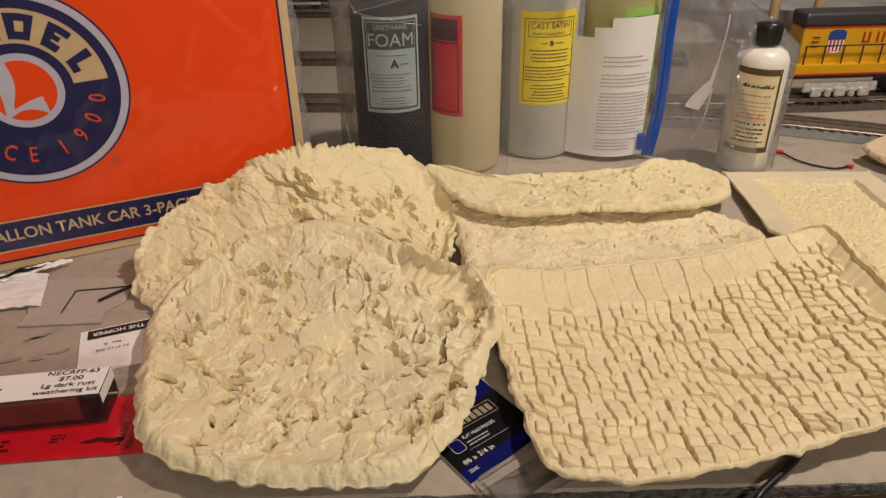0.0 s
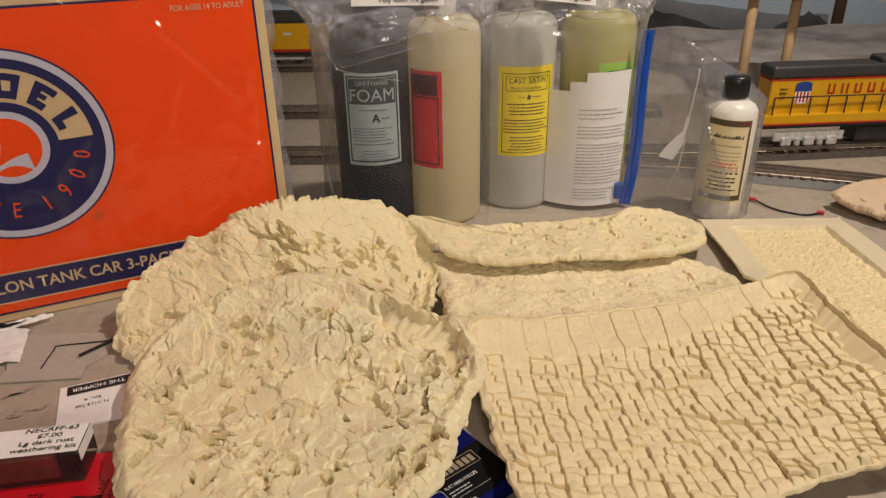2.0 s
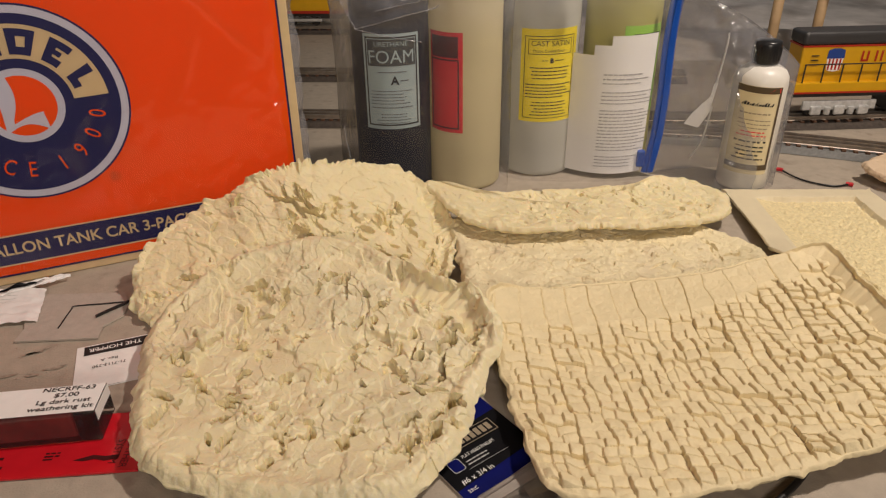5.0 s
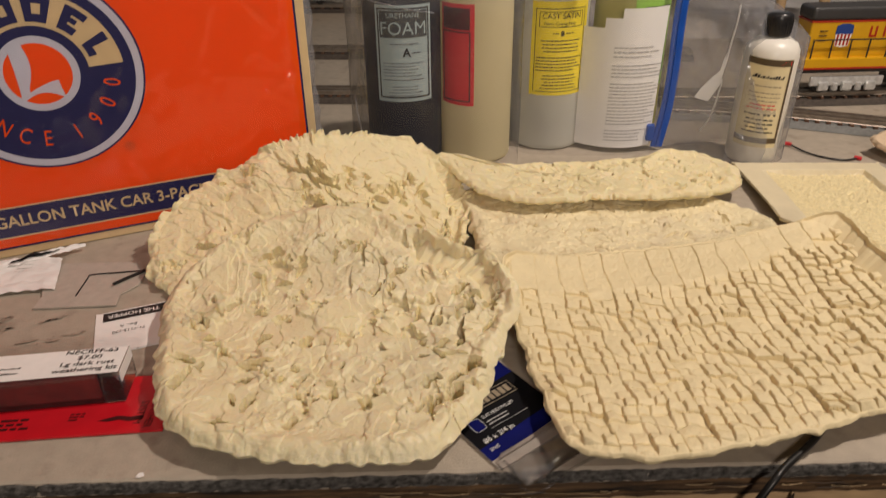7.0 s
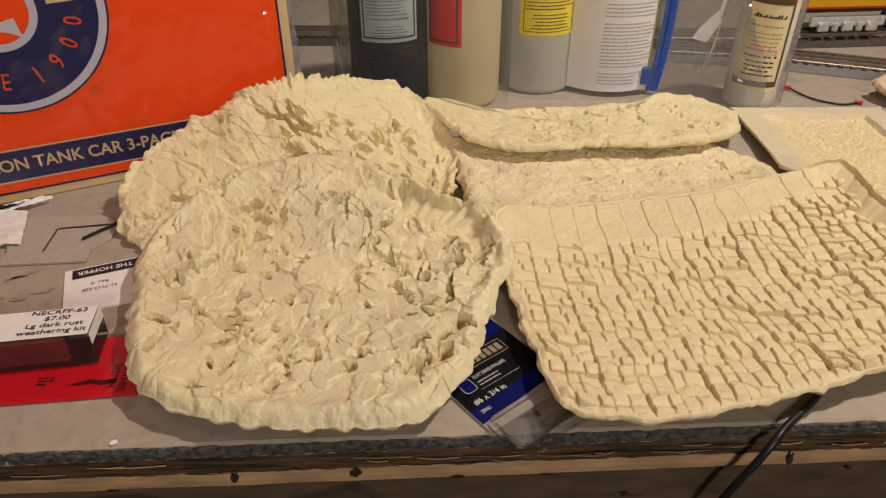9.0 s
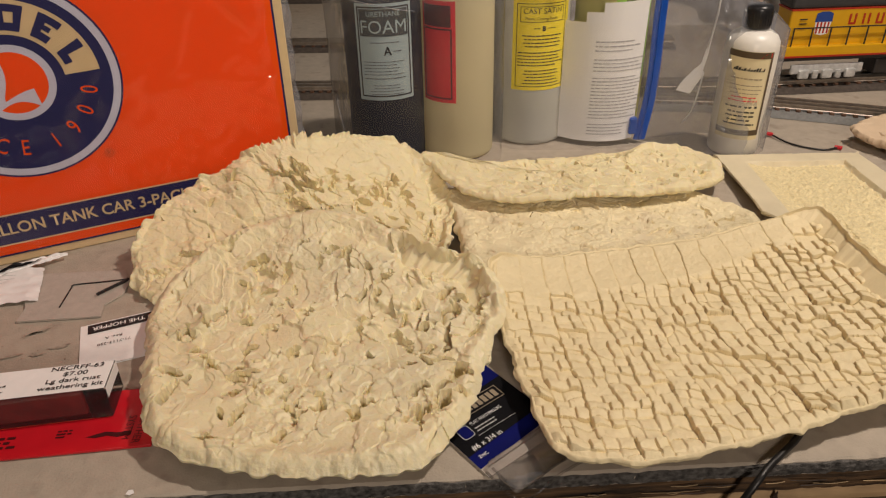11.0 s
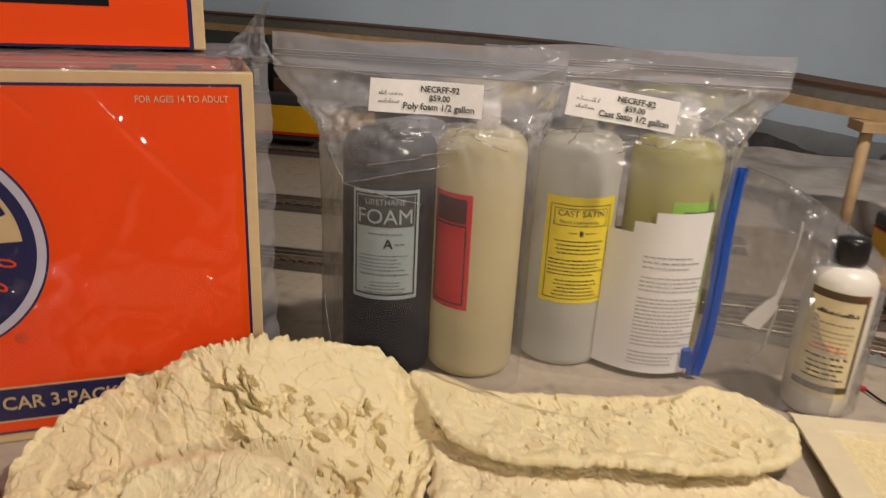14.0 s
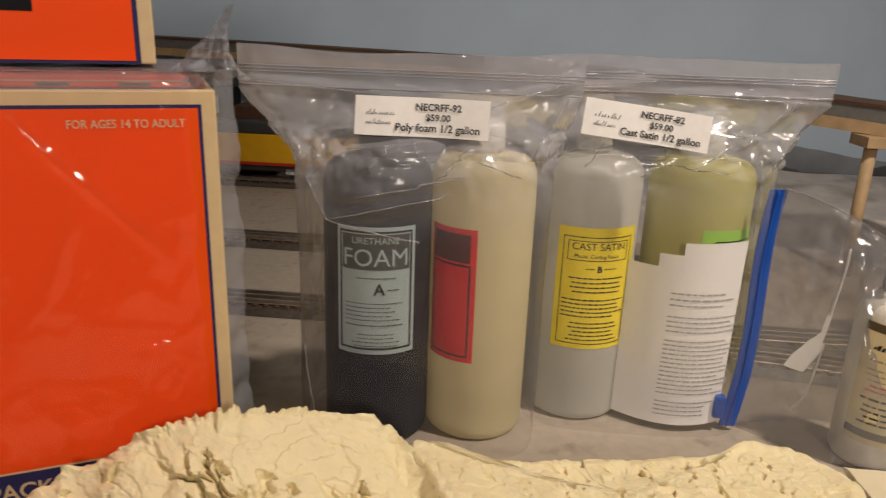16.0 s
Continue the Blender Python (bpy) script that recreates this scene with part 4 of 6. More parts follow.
part("centre", shape_bm(face(0.0015), ring_poly(EX, EZ, 0.0, 0.0302, 0, 360, 60)), ORANGE, emblem)
# a tall curved stroke that sweeps into a tapering foot
stroke, foot = [], []
for k in range(12):
    s0, s1 = k / 12, (k + 1) / 12
    lft = lambda s: (EX - 0.0215 + 0.0050 * s - 0.004 * s * s, EZ + 0.0300 - 0.0570 * s)
    rgt = lambda s: (EX - 0.0085 + 0.0048 * math.sin(math.pi * min(s * 1.1, 1)) - 0.0030 * s, EZ + 0.0300 - 0.0470 * s)
    stroke.append([lft(s0), rgt(s0), rgt(s1), lft(s1)])
    top = lambda s: (EX - 0.0115 + 0.0275 * s, EZ - 0.0170 + 0.0098 * math.sin(1.35 * s))
    low = lambda s: (EX - 0.0205 + 0.0395 * s, EZ - 0.0270 + 0.0085 * math.sin(3.0 * s) - 0.0005 * s)
    foot.append([low(s0), low(s1), top(s1), top(s0)])
part("centre_stroke", shape_bm(face(0.0017), stroke + foot), SILVER, emblem)
# heavy bars round the wedge
bars = []
for k, a0 in enumerate((13, 41, 68, 95, 121, 145)):
    wide = (15, 17, 20, 19, 9, 15)[k]
    bars += ring_poly(EX, EZ, 0.0505, 0.0750, a0 + wide - 7, a0 + wide, 3) + ring_poly(EX, EZ, 0.0505, 0.0580, a0, a0 + wide - 7, 3)
    if k in (1, 2, 3):
        bars += ring_poly(EX, EZ, 0.0680, 0.0750, a0, a0 + wide - 7, 3) + (ring_poly(EX, EZ, 0.0580, 0.0680, a0, a0 + 6, 2) if k > 1 else ring_poly(EX, EZ, 0.0605, 0.0655, a0 + 4, a0 + wide - 7, 2))
part("wedge_bars", shape_bm(face(0.0018), bars), NAVY, emblem)
for ch, a in zip("SINCE1900", (-161, -147, -131.5, -114.5, -97, -71.5, -52, -33, -14)):
    ca, sa = math.cos(math.radians(a)), math.sin(math.radians(a))
    part("letter", text_bm(ch, 0.0235, face(0.0016), EX + 0.067 * ca, EZ + 0.067 * sa, turn=a + 90, squeeze=0.72), ORANGE, emblem, "orange letter")
part("mark", join_bm(shape_bm(face(0.0014), ring_poly(-0.2063, 0.1052, 0.0040, 0.0046, 0, 360, 24)), text_bm("R", 0.0062, face(0.0014), -0.2063, 0.1052)), BROWN_PRINT, box)


def wrap_sheet(u, v):
    # torn film, loose beyond the corner
    s = max(0.0, u + 0.03) / 0.06
    out = 0.0035 + 0.0018 * noise.noise(Vector((u * 22, v * 16, 1.0))) + 0.0010 * noise.noise(Vector((u * 70, v * 45, 3.0)))
    out += 0.0015 * math.exp(-((u - v * 0.45 + 0.21) / 0.009) ** 2) * (1 if v > 0.16 else 0.3)
    for x0, z0, x1, z1, h in ((-0.130, 0.318, -0.030, 0.205, 0.0055), (-0.142, 0.337, -0.125, 0.316, 0.004), (-0.10, 0.17, -0.03, 0.155, 0.0015), (-0.06, 0.14, -0.008, 0.165, 0.002),
                              (-0.20, 0.33, -0.16, 0.29, 0.003), (-0.06, 0.15, -0.01, 0.12, 0.002)):
        t = ((u - x0) * (x1 - x0) + (v - z0) * (z1 - z0)) / ((x1 - x0) ** 2 + (z1 - z0) ** 2)
        if 0 < t < 1:
            d = abs((u - x0) * (z1 - z0) - (v - z0) * (x1 - x0)) / math.hypot(x1 - x0, z1 - z0)
            out += h * max(0, 1 - d / 0.006) * min(1, 5 * t, 5 * (1 - t))
    near = min(1.0, max(0.0, (u + 0.09) / 0.05)) + math.exp(-((u + 0.12) / 0.03) ** 2 - ((v - 0.17) / 0.02) ** 2)
    out += 0.0011 * near * noise.noise(Vector((u * 95, v * 70, 11.0)))
    if s > 0:
        out -= 0.05 * s ** 2
        u = u - 0.012 * s + 0.005 * s * noise.noise(Vector((v * 26, s * 2, 7.0))) + 0.002 * s * noise.noise(Vector((v * 80, s * 2, 9.0)))
        out += 0.006 * s * noise.noise(Vector((v * 45, u * 60, 5.0)))
    return (u, -out, v)


wrap = part("shrink_wrap", sheet_bm(wrap_sheet, -BOX_L, 0.002, 0.004, BOX_H + 0.003, 330, 190), WRAP, box, "clear loose shrink wrap", smooth=True)
wrap.visible_shadow = False
part("wrap_edge", sheet_bm(wrap_sheet, -0.004, 0.030, 0.004, BOX_H + 0.012, 24, 140), FRINGE, box, "loose milky edge of clear wrap", smooth=True).visible_shadow = False


def wrap_flap(u, v):
    # gathered corner of film standing up above the box
    w = (1 - v) ** 1.6
    x = (-0.052 + 0.078 * u) * w + (0.012 + 0.005 * u) * (1 - w) - 0.008 * math.sin(math.pi * v)
    q = Vector((u * 5, v * 6, 3.0))
    return (x + 0.004 * noise.noise(q) * (1 - v), 0.010 + 0.008 * math.sin(u * 11 + 3 * v) * w + 0.006 * noise.noise(q * 2), BOX_H - 0.004 + 0.062 * v ** 1.2 + 0.012 * u * w + 0.006 * noise.noise(q * 1.5) * w)


part("wrap_corner", sheet_bm(wrap_flap, 0, 1, 0, 1, 60, 40), FRINGE, box, "gathered corner of clear wrap", smooth=True)


flap = part("folded_flap", box_bm(-BOX_L + 0.002, -0.016, 0.004, BOX_D - 0.004, BOX_H + 0.0008, BOX_H + 0.0105, 0.002), ORANGE, box, "orange folded top flap")
part("flap_line", shape_bm(lambda u, v: (u, 0.0037, BOX_H + v), [rect(-BOX_L + 0.004, 0.0052, -0.018, 0.0060)]), BEIGE, flap)
for u0 in (-0.062, -0.112):
    part("flap_mark", shape_bm(lambda u, v: (u, 0.0036, BOX_H + v), [rect(u0, 0.0020, u0 + 0.020, 0.0042)]), BROWN_PRINT, flap, "dark printed bar")
part("wrap_front_fold", sheet_bm(wrap_sheet, -BOX_L, 0.001, BOX_H - 0.0005, BOX_H + 0.0125, 200, 8), FRINGE, box, "milky fold of clear wrap", smooth=True).visible_shadow = False


def wrap_top(u, v):
    return (u, v, BOX_H + 0.0122 + 0.001 * noise.noise(Vector((u * 30, v * 30, 2))))


part("wrap_top", sheet_bm(wrap_top, -BOX_L, 0.004, -0.003, BOX_D, 60, 16), FRINGE, box, "milky crumpled film on the top", smooth=True)

upper = thing("train_set_box", "orange printed cardboard box with a navy border, stacked on another box", "box", (-0.198, 0.856, BOX_H + 0.0145), 27)
part("carton", box_bm(-0.5, 0, 0, 0.12, 0, 0.30, 0.0015), BEIGE, upper, "beige carton edges")
part("front_print", shape_bm(face(0.0006), [rect(-0.49, 0.0002, -0.010, 0.29)]), NAVY, upper, "navy border line")
part("front_panel", shape_bm(face(0.0010), [rect(-0.487, 0.0024, -0.0135, 0.287)]), ORANGE_BRIGHT, upper, "orange front")
part("window_print", shape_bm(face(0.0014), [rect(-0.45, 0.034, -0.075, 0.10)]), BLACK_CARD, upper, "black printed panel")

# ---- resin bottles ----


def around(cx, cy, r):
    """Surface of a standing cylinder: u metres along the girth from the side that faces the front, v up."""
    return lambda u, v: (cx + r * math.sin(u / r), cy - r * math.cos(u / r), v)


def bottle(label, at, r, top, mat, cap_mat):
    ob = thing("resin_bottle", label, "bottle", (*at, 0.0))
    prof = [(r * 0.86, 0.0015), (r * 0.95, 0.002), (r * 0.99, 0.005), (r, 0.010), (r, top - 0.022), (r * 0.985, top - 0.014), (r * 0.93, top - 0.007), (r * 0.80, top - 0.0015),
            (r * 0.62, top + 0.001), (r * 0.30, top + 0.002), (r * 0.27, top + 0.008)]
    part("body", lathe_bm(prof, 72), mat, ob, smooth=True)
    cr = r * 0.33
    cp = [(cr, top + 0.004), (cr, top + 0.026), (cr * 0.96, top + 0.0285), (cr * 0.85, top + 0.029)]
    cap = part("cap", lathe_bm(cp, 40), cap_mat, ob, "ribbed screw cap", smooth=True)
    rib = mesh_of(box_bm(-0.0006, 0.0006, -0.0006, 0.0006, 0, 0.019), cap_mat, name="rib")
    for k in range(24):
        a = 2 * math.pi * k / 24
        piece("rib", rib, pose(cr * math.cos(a), cr * math.sin(a), top + 0.005, 0, 0, math.degrees(a)), cap)
    return ob


rng = random.Random(5)
TOP = 0.270
foam_b = bottle("tall round bottle of dark resin with a grey teal label", (-0.051, 0.968), 0.0500, TOP, DARK_LIQUID, BLACK_PLASTIC)
pale_b = bottle("tall round translucent bottle of pale yellow resin with a red label", (0.0460, 0.986), 0.0485, TOP + 0.004, PALE_LIQUID, WHITE_PLASTIC)
grey_b = bottle("tall round translucent grey bottle with a yellow label", (0.1515, 1.040), 0.0510, TOP, GREY_LIQUID, MILKY)
olive_b = bottle("tall round bottle of olive resin with a green label", (0.2620, 1.046), 0.0505, TOP, OLIVE_LIQUID, WHITE_PLASTIC)


def rounded(u0, v0, u1, v1, r, n=5):
    pts = []
    for cx, cy, a0 in ((u1 - r, v0 + r, -90), (u1 - r, v1 - r, 0), (u0 + r, v1 - r, 90), (u0 + r, v0 + r, 180)):
        for k in range(n + 1):
            a = math.radians(a0 + 90 * k / n)
            pts.append((cx + r * math.cos(a), cy + r * math.sin(a)))
    return pts


def frame_strip(pts, w):
    """A closed printed line along a loop of points, w wide."""
    cx, cy = sum(p[0] for p in pts) / len(pts), sum(p[1] for p in pts) / len(pts)
    hx, hy = max(p[0] for p in pts) - cx, max(p[1] for p in pts) - cy
    inn = [(cx + (x - cx) * (1 - w / hx), cy + (y - cy) * (1 - w / hy)) for x, y in pts]
    return [[pts[i], pts[(i + 1) % len(pts)], inn[(i + 1) % len(pts)], inn[i]] for i in range(len(pts))]


def split_u(polys, step=0.004):
    """Cut wide quads into strips, so that they follow a round surface."""
    out = []
    for p in polys:
        if len(p) == 4 and abs(p[1][0] - p[0][0]) > step:
            n = int(abs(p[1][0] - p[0][0]) / step) + 1
            mixp = lambda a, b, s: (a[0] + (b[0] - a[0]) * s, a[1] + (b[1] - a[1]) * s)
            for k in range(n):
                out.append([mixp(p[0], p[1], k / n), mixp(p[0], p[1], (k + 1) / n), mixp(p[3], p[2], (k + 1) / n), mixp(p[3], p[2], k / n)])
        else:
            out.append(p)
    return out


# grey teal label
R = 0.0500
lab = part("label", sheet_bm(around(0, 0, R + 0.0004), -0.0315, 0.0430, 0.097, 0.217, 40, 4), TEAL_LABEL, foam_b, "grey teal paper label")
ink = around(0, 0, R + 0.0008)
part("border", shape_bm(ink, split_u(outline(-0.0285, 0.1015, 0.0400, 0.2135, 0.0020))), INK, lab)
part("head_panel", shape_bm(ink, split_u([rect(-0.0255, 0.178, 0.0370, 0.2105)])), material("dark_print", (0.05, 0.055, 0.058), 0.5, vary=0.1), lab)
over = around(0, 0, R + 0.0011)
part("head_text", join_bm(text_bm("URETHANE", 0.0085, over, 0.0055, 0.2045), text_bm("FOAM", 0.0225, over, 0.0055, 0.1885)), TEAL_LABEL, lab, "pale lettering")
part("letter", text_bm("A", 0.0145, over, 0.009, 0.1595, bold=0.0004), INK, lab)
part("fine_print", shape_bm(over, words(-0.022, 0.171, 0.056, 1, 0.005, 0.0012, rng, 0.8, True) + words(0.016, 0.160, 0.018, 1, 0.005, 0.0012, rng) + words(-0.0225, 0.147, 0.057, 5, 0.0040, 0.0010, rng, 0.98)
                            + words(-0.0225, 0.126, 0.057, 1, 0.0042, 0.0013, rng, 0.98) + words(-0.019, 0.117, 0.050, 4, 0.0038, 0.0010, rng, 0.9, True)), GREY_INK, lab)
# red label
R = 0.0485
lab = part("label", sheet_bm(around(0, 0, R + 0.0004), -0.056, -0.0035, 0.084, 0.2135, 24, 4), RED_LABEL, pale_b, "red paper label")
ink = around(0, 0, R + 0.0008)
part("border", shape_bm(ink, split_u(outline(-0.052, 0.089, -0.0085, 0.180, 0.0018))), INK, lab)
part("emblem", shape_bm(ink, split_u([rect(-0.051, 0.182, -0.0095, 0.2085)])), material("dark_red_print", (0.10, 0.015, 0.018), 0.5, vary=0.3, scale=90), lab, "dark rounded panel")
# yellow label
R = 0.0510
lab = part("label", sheet_bm(around(0, 0, R + 0.0004), -0.0335, 0.0515, 0.082, 0.207, 30, 4), YELLOW_LABEL, grey_b, "yellow paper label")
ink = around(0, 0, R + 0.0008)
part("border", shape_bm(ink, split_u(outline(-0.028, 0.087, 0.044, 0.198, 0.0009) + outline(-0.023, 0.174, 0.039, 0.194, 0.0008))), INK, lab)
part("title", join_bm(text_bm("CAST SATIN", 0.0100, ink, 0.008, 0.188), text_bm("Plastic Casting Resin", 0.0054, ink, 0.006, 0.1785)), INK, lab)
part("letter", text_bm("B", 0.0085, ink, 0.0095, 0.1655, bold=0.0004), INK, lab)
part("fine_print", shape_bm(ink, words(-0.004, 0.1665, 0.009, 1, 0.004, 0.001, rng) + words(0.014, 0.1665, 0.018, 1, 0.004, 0.001, rng) + words(-0.024, 0.157, 0.066, 4, 0.0047, 0.0014, rng, 0.95, True)
                            + words(-0.025, 0.1345, 0.068, 5, 0.0043, 0.0014, rng, 1.0) + words(-0.022, 0.110, 0.062, 5, 0.0044, 0.0014, rng, 0.92, True)), INK, lab)
# green label
R = 0.0505
lab = part("label", sheet_bm(around(0, 0, R + 0.0004), -0.007, 0.058, 0.09, 0.2085, 26, 4), GREEN_LABEL, olive_b, "lime green paper label")
part("border", shape_bm(around(0, 0, R + 0.0008), split_u(outline(0.006, 0.094, 0.052, 0.198, 0.0012) + outline(0.010, 0.10, 0.048, 0.194, 0.0010))), INK, lab)

# leaflets in front of the olive bottle
def leaf_map(off):
    return lambda u, v: (u, 0.984 - off + 7.0 * (u - 0.253) ** 2 - 0.05 * (0.19 - v) ** 1 * 0.2, v)


leaflets = thing("leaflets", "stack of folded white printed instruction sheets inside a clear bag", "paper", (0.245, 0.985, 0.006))
for k, (u0, u1, v0, v1, sk) in enumerate(((0.236, 0.298, 0.03, 0.198, 0.004), (0.215, 0.297, 0.02, 0.186, 0.003), (0.190, 0.296, 0.008, 0.173, 0.002))):
    g = leaf_map(0.0012 * k)
    part("leaflet", sheet_bm(lambda u, v, g=g, sk=sk: g(u + 0.02 * (v - 0.1), v + sk * (u - 0.24) * 8), u0, u1, v0, v1, 20, 14), PAPER, leaflets, smooth=True, local=False)
g = leaf_map(0.0012 * 2 + 0.0006)
gp = lambda u, v: g(u + 0.02 * (v - 0.1), v + 0.016 * (u - 0.24))
part("print", shape_bm(gp, words(0.229, 0.149, 0.064, 1, 0.005, 0.0018, rng, 1.0) + words(0.229, 0.143, 0.066, 1, 0.005, 0.0020, rng, 1.1) + words(0.229, 0.137, 0.060, 1, 0.005, 0.0016, rng)
                       + words(0.229, 0.125, 0.066, 4, 0.0050, 0.0016, rng, 1.1) + words(0.229, 0.100, 0.066, 13, 0.0047, 0.0016, rng, 1.1)
                       + words(0.229, 0.034, 0.060, 4, 0.0047, 0.0015, rng, 1.0)), FAINT_INK, leaflets, local=False)

# ---- clear bags ----


def bag(label, at, low, high, z_top, lean, seed, creases):
    """A standing zip bag round its bottles. low, high: (centre x, centre y, half width, half depth) at the foot and at the top."""
    ob = thing("zip_bag", label, "plastic bag", at)

    def film(u, v):
        z = 0.0015 + v * (z_top - 0.0015)
        s = min(max((z - 0.262) / 0.075, 0), 1)
        s = s * s * (3 - 2 * s)
        cx, cy, w, d = (low[k] + (high[k] - low[k]) * s for k in range(4))
        a = 2 * math.pi * u
        ca, sa = math.cos(a), math.sin(a)
        e = 0.55 if s < 0.5 else 0.8
        x = cx + w * math.copysign(abs(ca) ** e, ca)
        y = cy + d * math.copysign(abs(sa) ** e, sa)
        k = 0.25 + 0.75 * min(max((z - 0.20) / 0.08, 0), 1)
        p = Vector((x * 16, y * 16, z * 15))
        q = 0.006 * noise.noise(p + Vector((seed, 0, 0))) + 0.004 * abs(noise.noise(p * 2.3 + Vector((seed, 4, 0)))) + 0.0016 * noise.noise(p * 6)
        # tightly crumpled round the shoulders of the bottles
        q += 0.011 * math.exp(-((z - 0.278) / 0.020) ** 2) * (abs(noise.noise(p * 3.1 + Vector((2, seed, 0)))) + 0.5 * abs(noise.noise(p * 7.0)) - 0.25)
        if s > 0.97:
            q *= 0.35
        for x0, z0, x1, z1, h in creases:
            # sharp folds in the film
            t = ((x - x0) * (x1 - x0) + (z - z0) * (z1 - z0)) / ((x1 - x0) ** 2 + (z1 - z0) ** 2)
            if sa < 0 and -0.1 < t < 1.1:
                d = abs((x - x0) * (z1 - z0) - (z - z0) * (x1 - x0)) / math.hypot(x1 - x0, z1 - z0)
                q += h * max(0, 1 - d / 0.008) * min(1, 5 * (t + 0.1), 5 * (1.1 - t))
        y += math.copysign(1, sa) * q * k
        x += lean * max(z - 0.26, 0) + 0.5 * q * k * ca
        zz = z + (0.006 * noise.noise(Vector((x * 9, seed, 1))) if v > 0.99 else 0)
        return (x, y, zz)

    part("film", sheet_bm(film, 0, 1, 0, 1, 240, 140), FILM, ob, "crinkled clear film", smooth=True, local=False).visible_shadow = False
    # thin milky tubes added along the creases stand in for their bright highlights
    for x0, z0, x1, z1, h in creases:
        pts = []
        for k in range(9):
            s = k / 8
            x, z = x0 + (x1 - x0) * s, z0 + (z1 - z0) * s
            row = [film(0.5 + 0.5 * i / 120, (z - 0.0015) / (z_top - 0.0015)) for i in range(121)]
            p = min(row, key=lambda r: abs(r[0] - x))
            pts.append((p[0], p[1] - 0.0006, p[2]))
        part("fold", tube_bm(pts, 0.0005, 5), CREASE_GLINT, ob, "milky line in place of the highlight on a crease", smooth=True, local=False).visible_shadow = False
    for dz in (0.014, 0.0165, 0.019, 0.030):
        z = z_top - dz
        pts = [film(0.5 + 0.5 * k / 16, (z - 0.0015) / (z_top - 0.0015)) for k in range(17)]
        part("zip_track", tube_bm([(p[0], p[1] - 0.0006, p[2]) for p in pts], 0.0006 if dz < 0.02 else 0.0009, 6), FILM, ob, smooth=True, local=False)
    return ob


bag_a = bag("large clear zip bag of two bottles with a price label", (0.0, 0.975, 0),
            (-0.008, 0.977, 0.114, 0.073), (-0.022, 0.945, 0.146, 0.004), 0.362, 0.0, 2,
            [(-0.105, 0.262, -0.085, 0.226, 0.006), (-0.085, 0.226, 0.012, 0.252, 0.006), (-0.085, 0.226, -0.005, 0.209, 0.005), (-0.15, 0.335, 0.05, 0.322, 0.004),
             (0.05, 0.322, 0.118, 0.346, 0.006), (0.085, 0.285, 0.112, 0.330, 0.005), (-0.07, 0.285, 0.0, 0.294, 0.005), (-0.055, 0.268, -0.030, 0.290, 0.006), (-0.020, 0.272, -0.006, 0.292, 0.006), (0.010, 0.266, 0.030, 0.291, 0.006),
             (0.040, 0.280, 0.075, 0.268, 0.005), (-0.060, 0.247, 0.030, 0.268, 0.005), (-0.112, 0.10, -0.098, 0.02, 0.004)])
bag_b = bag("large clear zip bag of two bottles and leaflets", (0.205, 1.04, 0),
            (0.206, 1.034, 0.112, 0.066), (0.196, 1.002, 0.156, 0.004), 0.364, 0.0, 9,
            [(0.05, 0.338, 0.33, 0.330, 0.005), (0.10, 0.335, 0.20, 0.345, 0.005), (0.27, 0.29, 0.315, 0.325, 0.006), (0.29, 0.262, 0.33, 0.310, 0.005), (0.11, 0.28, 0.16, 0.288, 0.004),
             (0.20, 0.275, 0.26, 0.268, 0.004), (0.135, 0.268, 0.150, 0.290, 0.005), (0.185, 0.262, 0.205, 0.288, 0.005), (0.225, 0.270, 0.262, 0.292, 0.006), (0.10, 0.255, 0.118, 0.290, 0.005)])


def price_label(parent, at, turn, lean, code, price, text, wave):
    def lay(off):
        k, s = math.cos(math.radians(turn)), math.sin(math.radians(turn))
        def f(u, v):
            x, z = k * u - s * v, s * u + k * v
            return (at[0] + x, at[1] - off + lean * z + wave * math.sin(u * 55 + 1), at[2] + z)
        return f
    lab = part("price_label", sheet_bm(lay(0), -0.0550, 0.0550, -0.0155, 0.0155, 30, 4), PAPER, parent, "white adhesive price label", smooth=True, local=False)
    for body, size, u, v in ((code, 0.0078, 0.013, 0.0078), (price, 0.0074, 0.013, -0.0002), (text, 0.0085, 0.013, -0.0085)):
        part("lettering", text_bm(body, size, lay(0.0010), u, v, bold=0.00019), INK, lab, local=False)
    scr = []
    for row, w in ((0.001, 0.022), (-0.0065, 0.020)):
        u = -0.046
        while u < -0.046 + w:
            d, h = 0.0007, rng.choice((0.0018, 0.0020, 0.0024, 0.0042))
            scr.append([(u, row), (u + d, row), (u + d + h * 0.5, row + h), (u + h * 0.5, row + h)])
            scr.append([(u + d, row), (u + 0.0016, row + 0.0005), (u + 0.0016, row + 0.0009), (u + d, row + 0.0004)])
            u += rng.choice((0.0016, 0.0018, 0.0022, 0.0030))
    part("script_mark", shape_bm(lay(0.0004), scr), INK, lab, local=False)


price_label(bag_a, (-0.008, 0.917, 0.3125), -0.5, 0.25, "NECRFF-92", "$59.00", "Poly foam 1/2 gallon", 0.002)
price_label(bag_b, (0.1835, 0.966, 0.3085), -6.5, 0.25, "NECRFF-82", "$59.00", "Cast Satin 1/2 gallon", 0.0016)

# ---- small bag with a blue zipper and a squeeze bottle ----
small = thing("zip_bag", "small clear zip bag with a blue zipper round a squeeze bottle", "plastic bag", (0.37, 0.97, 0))


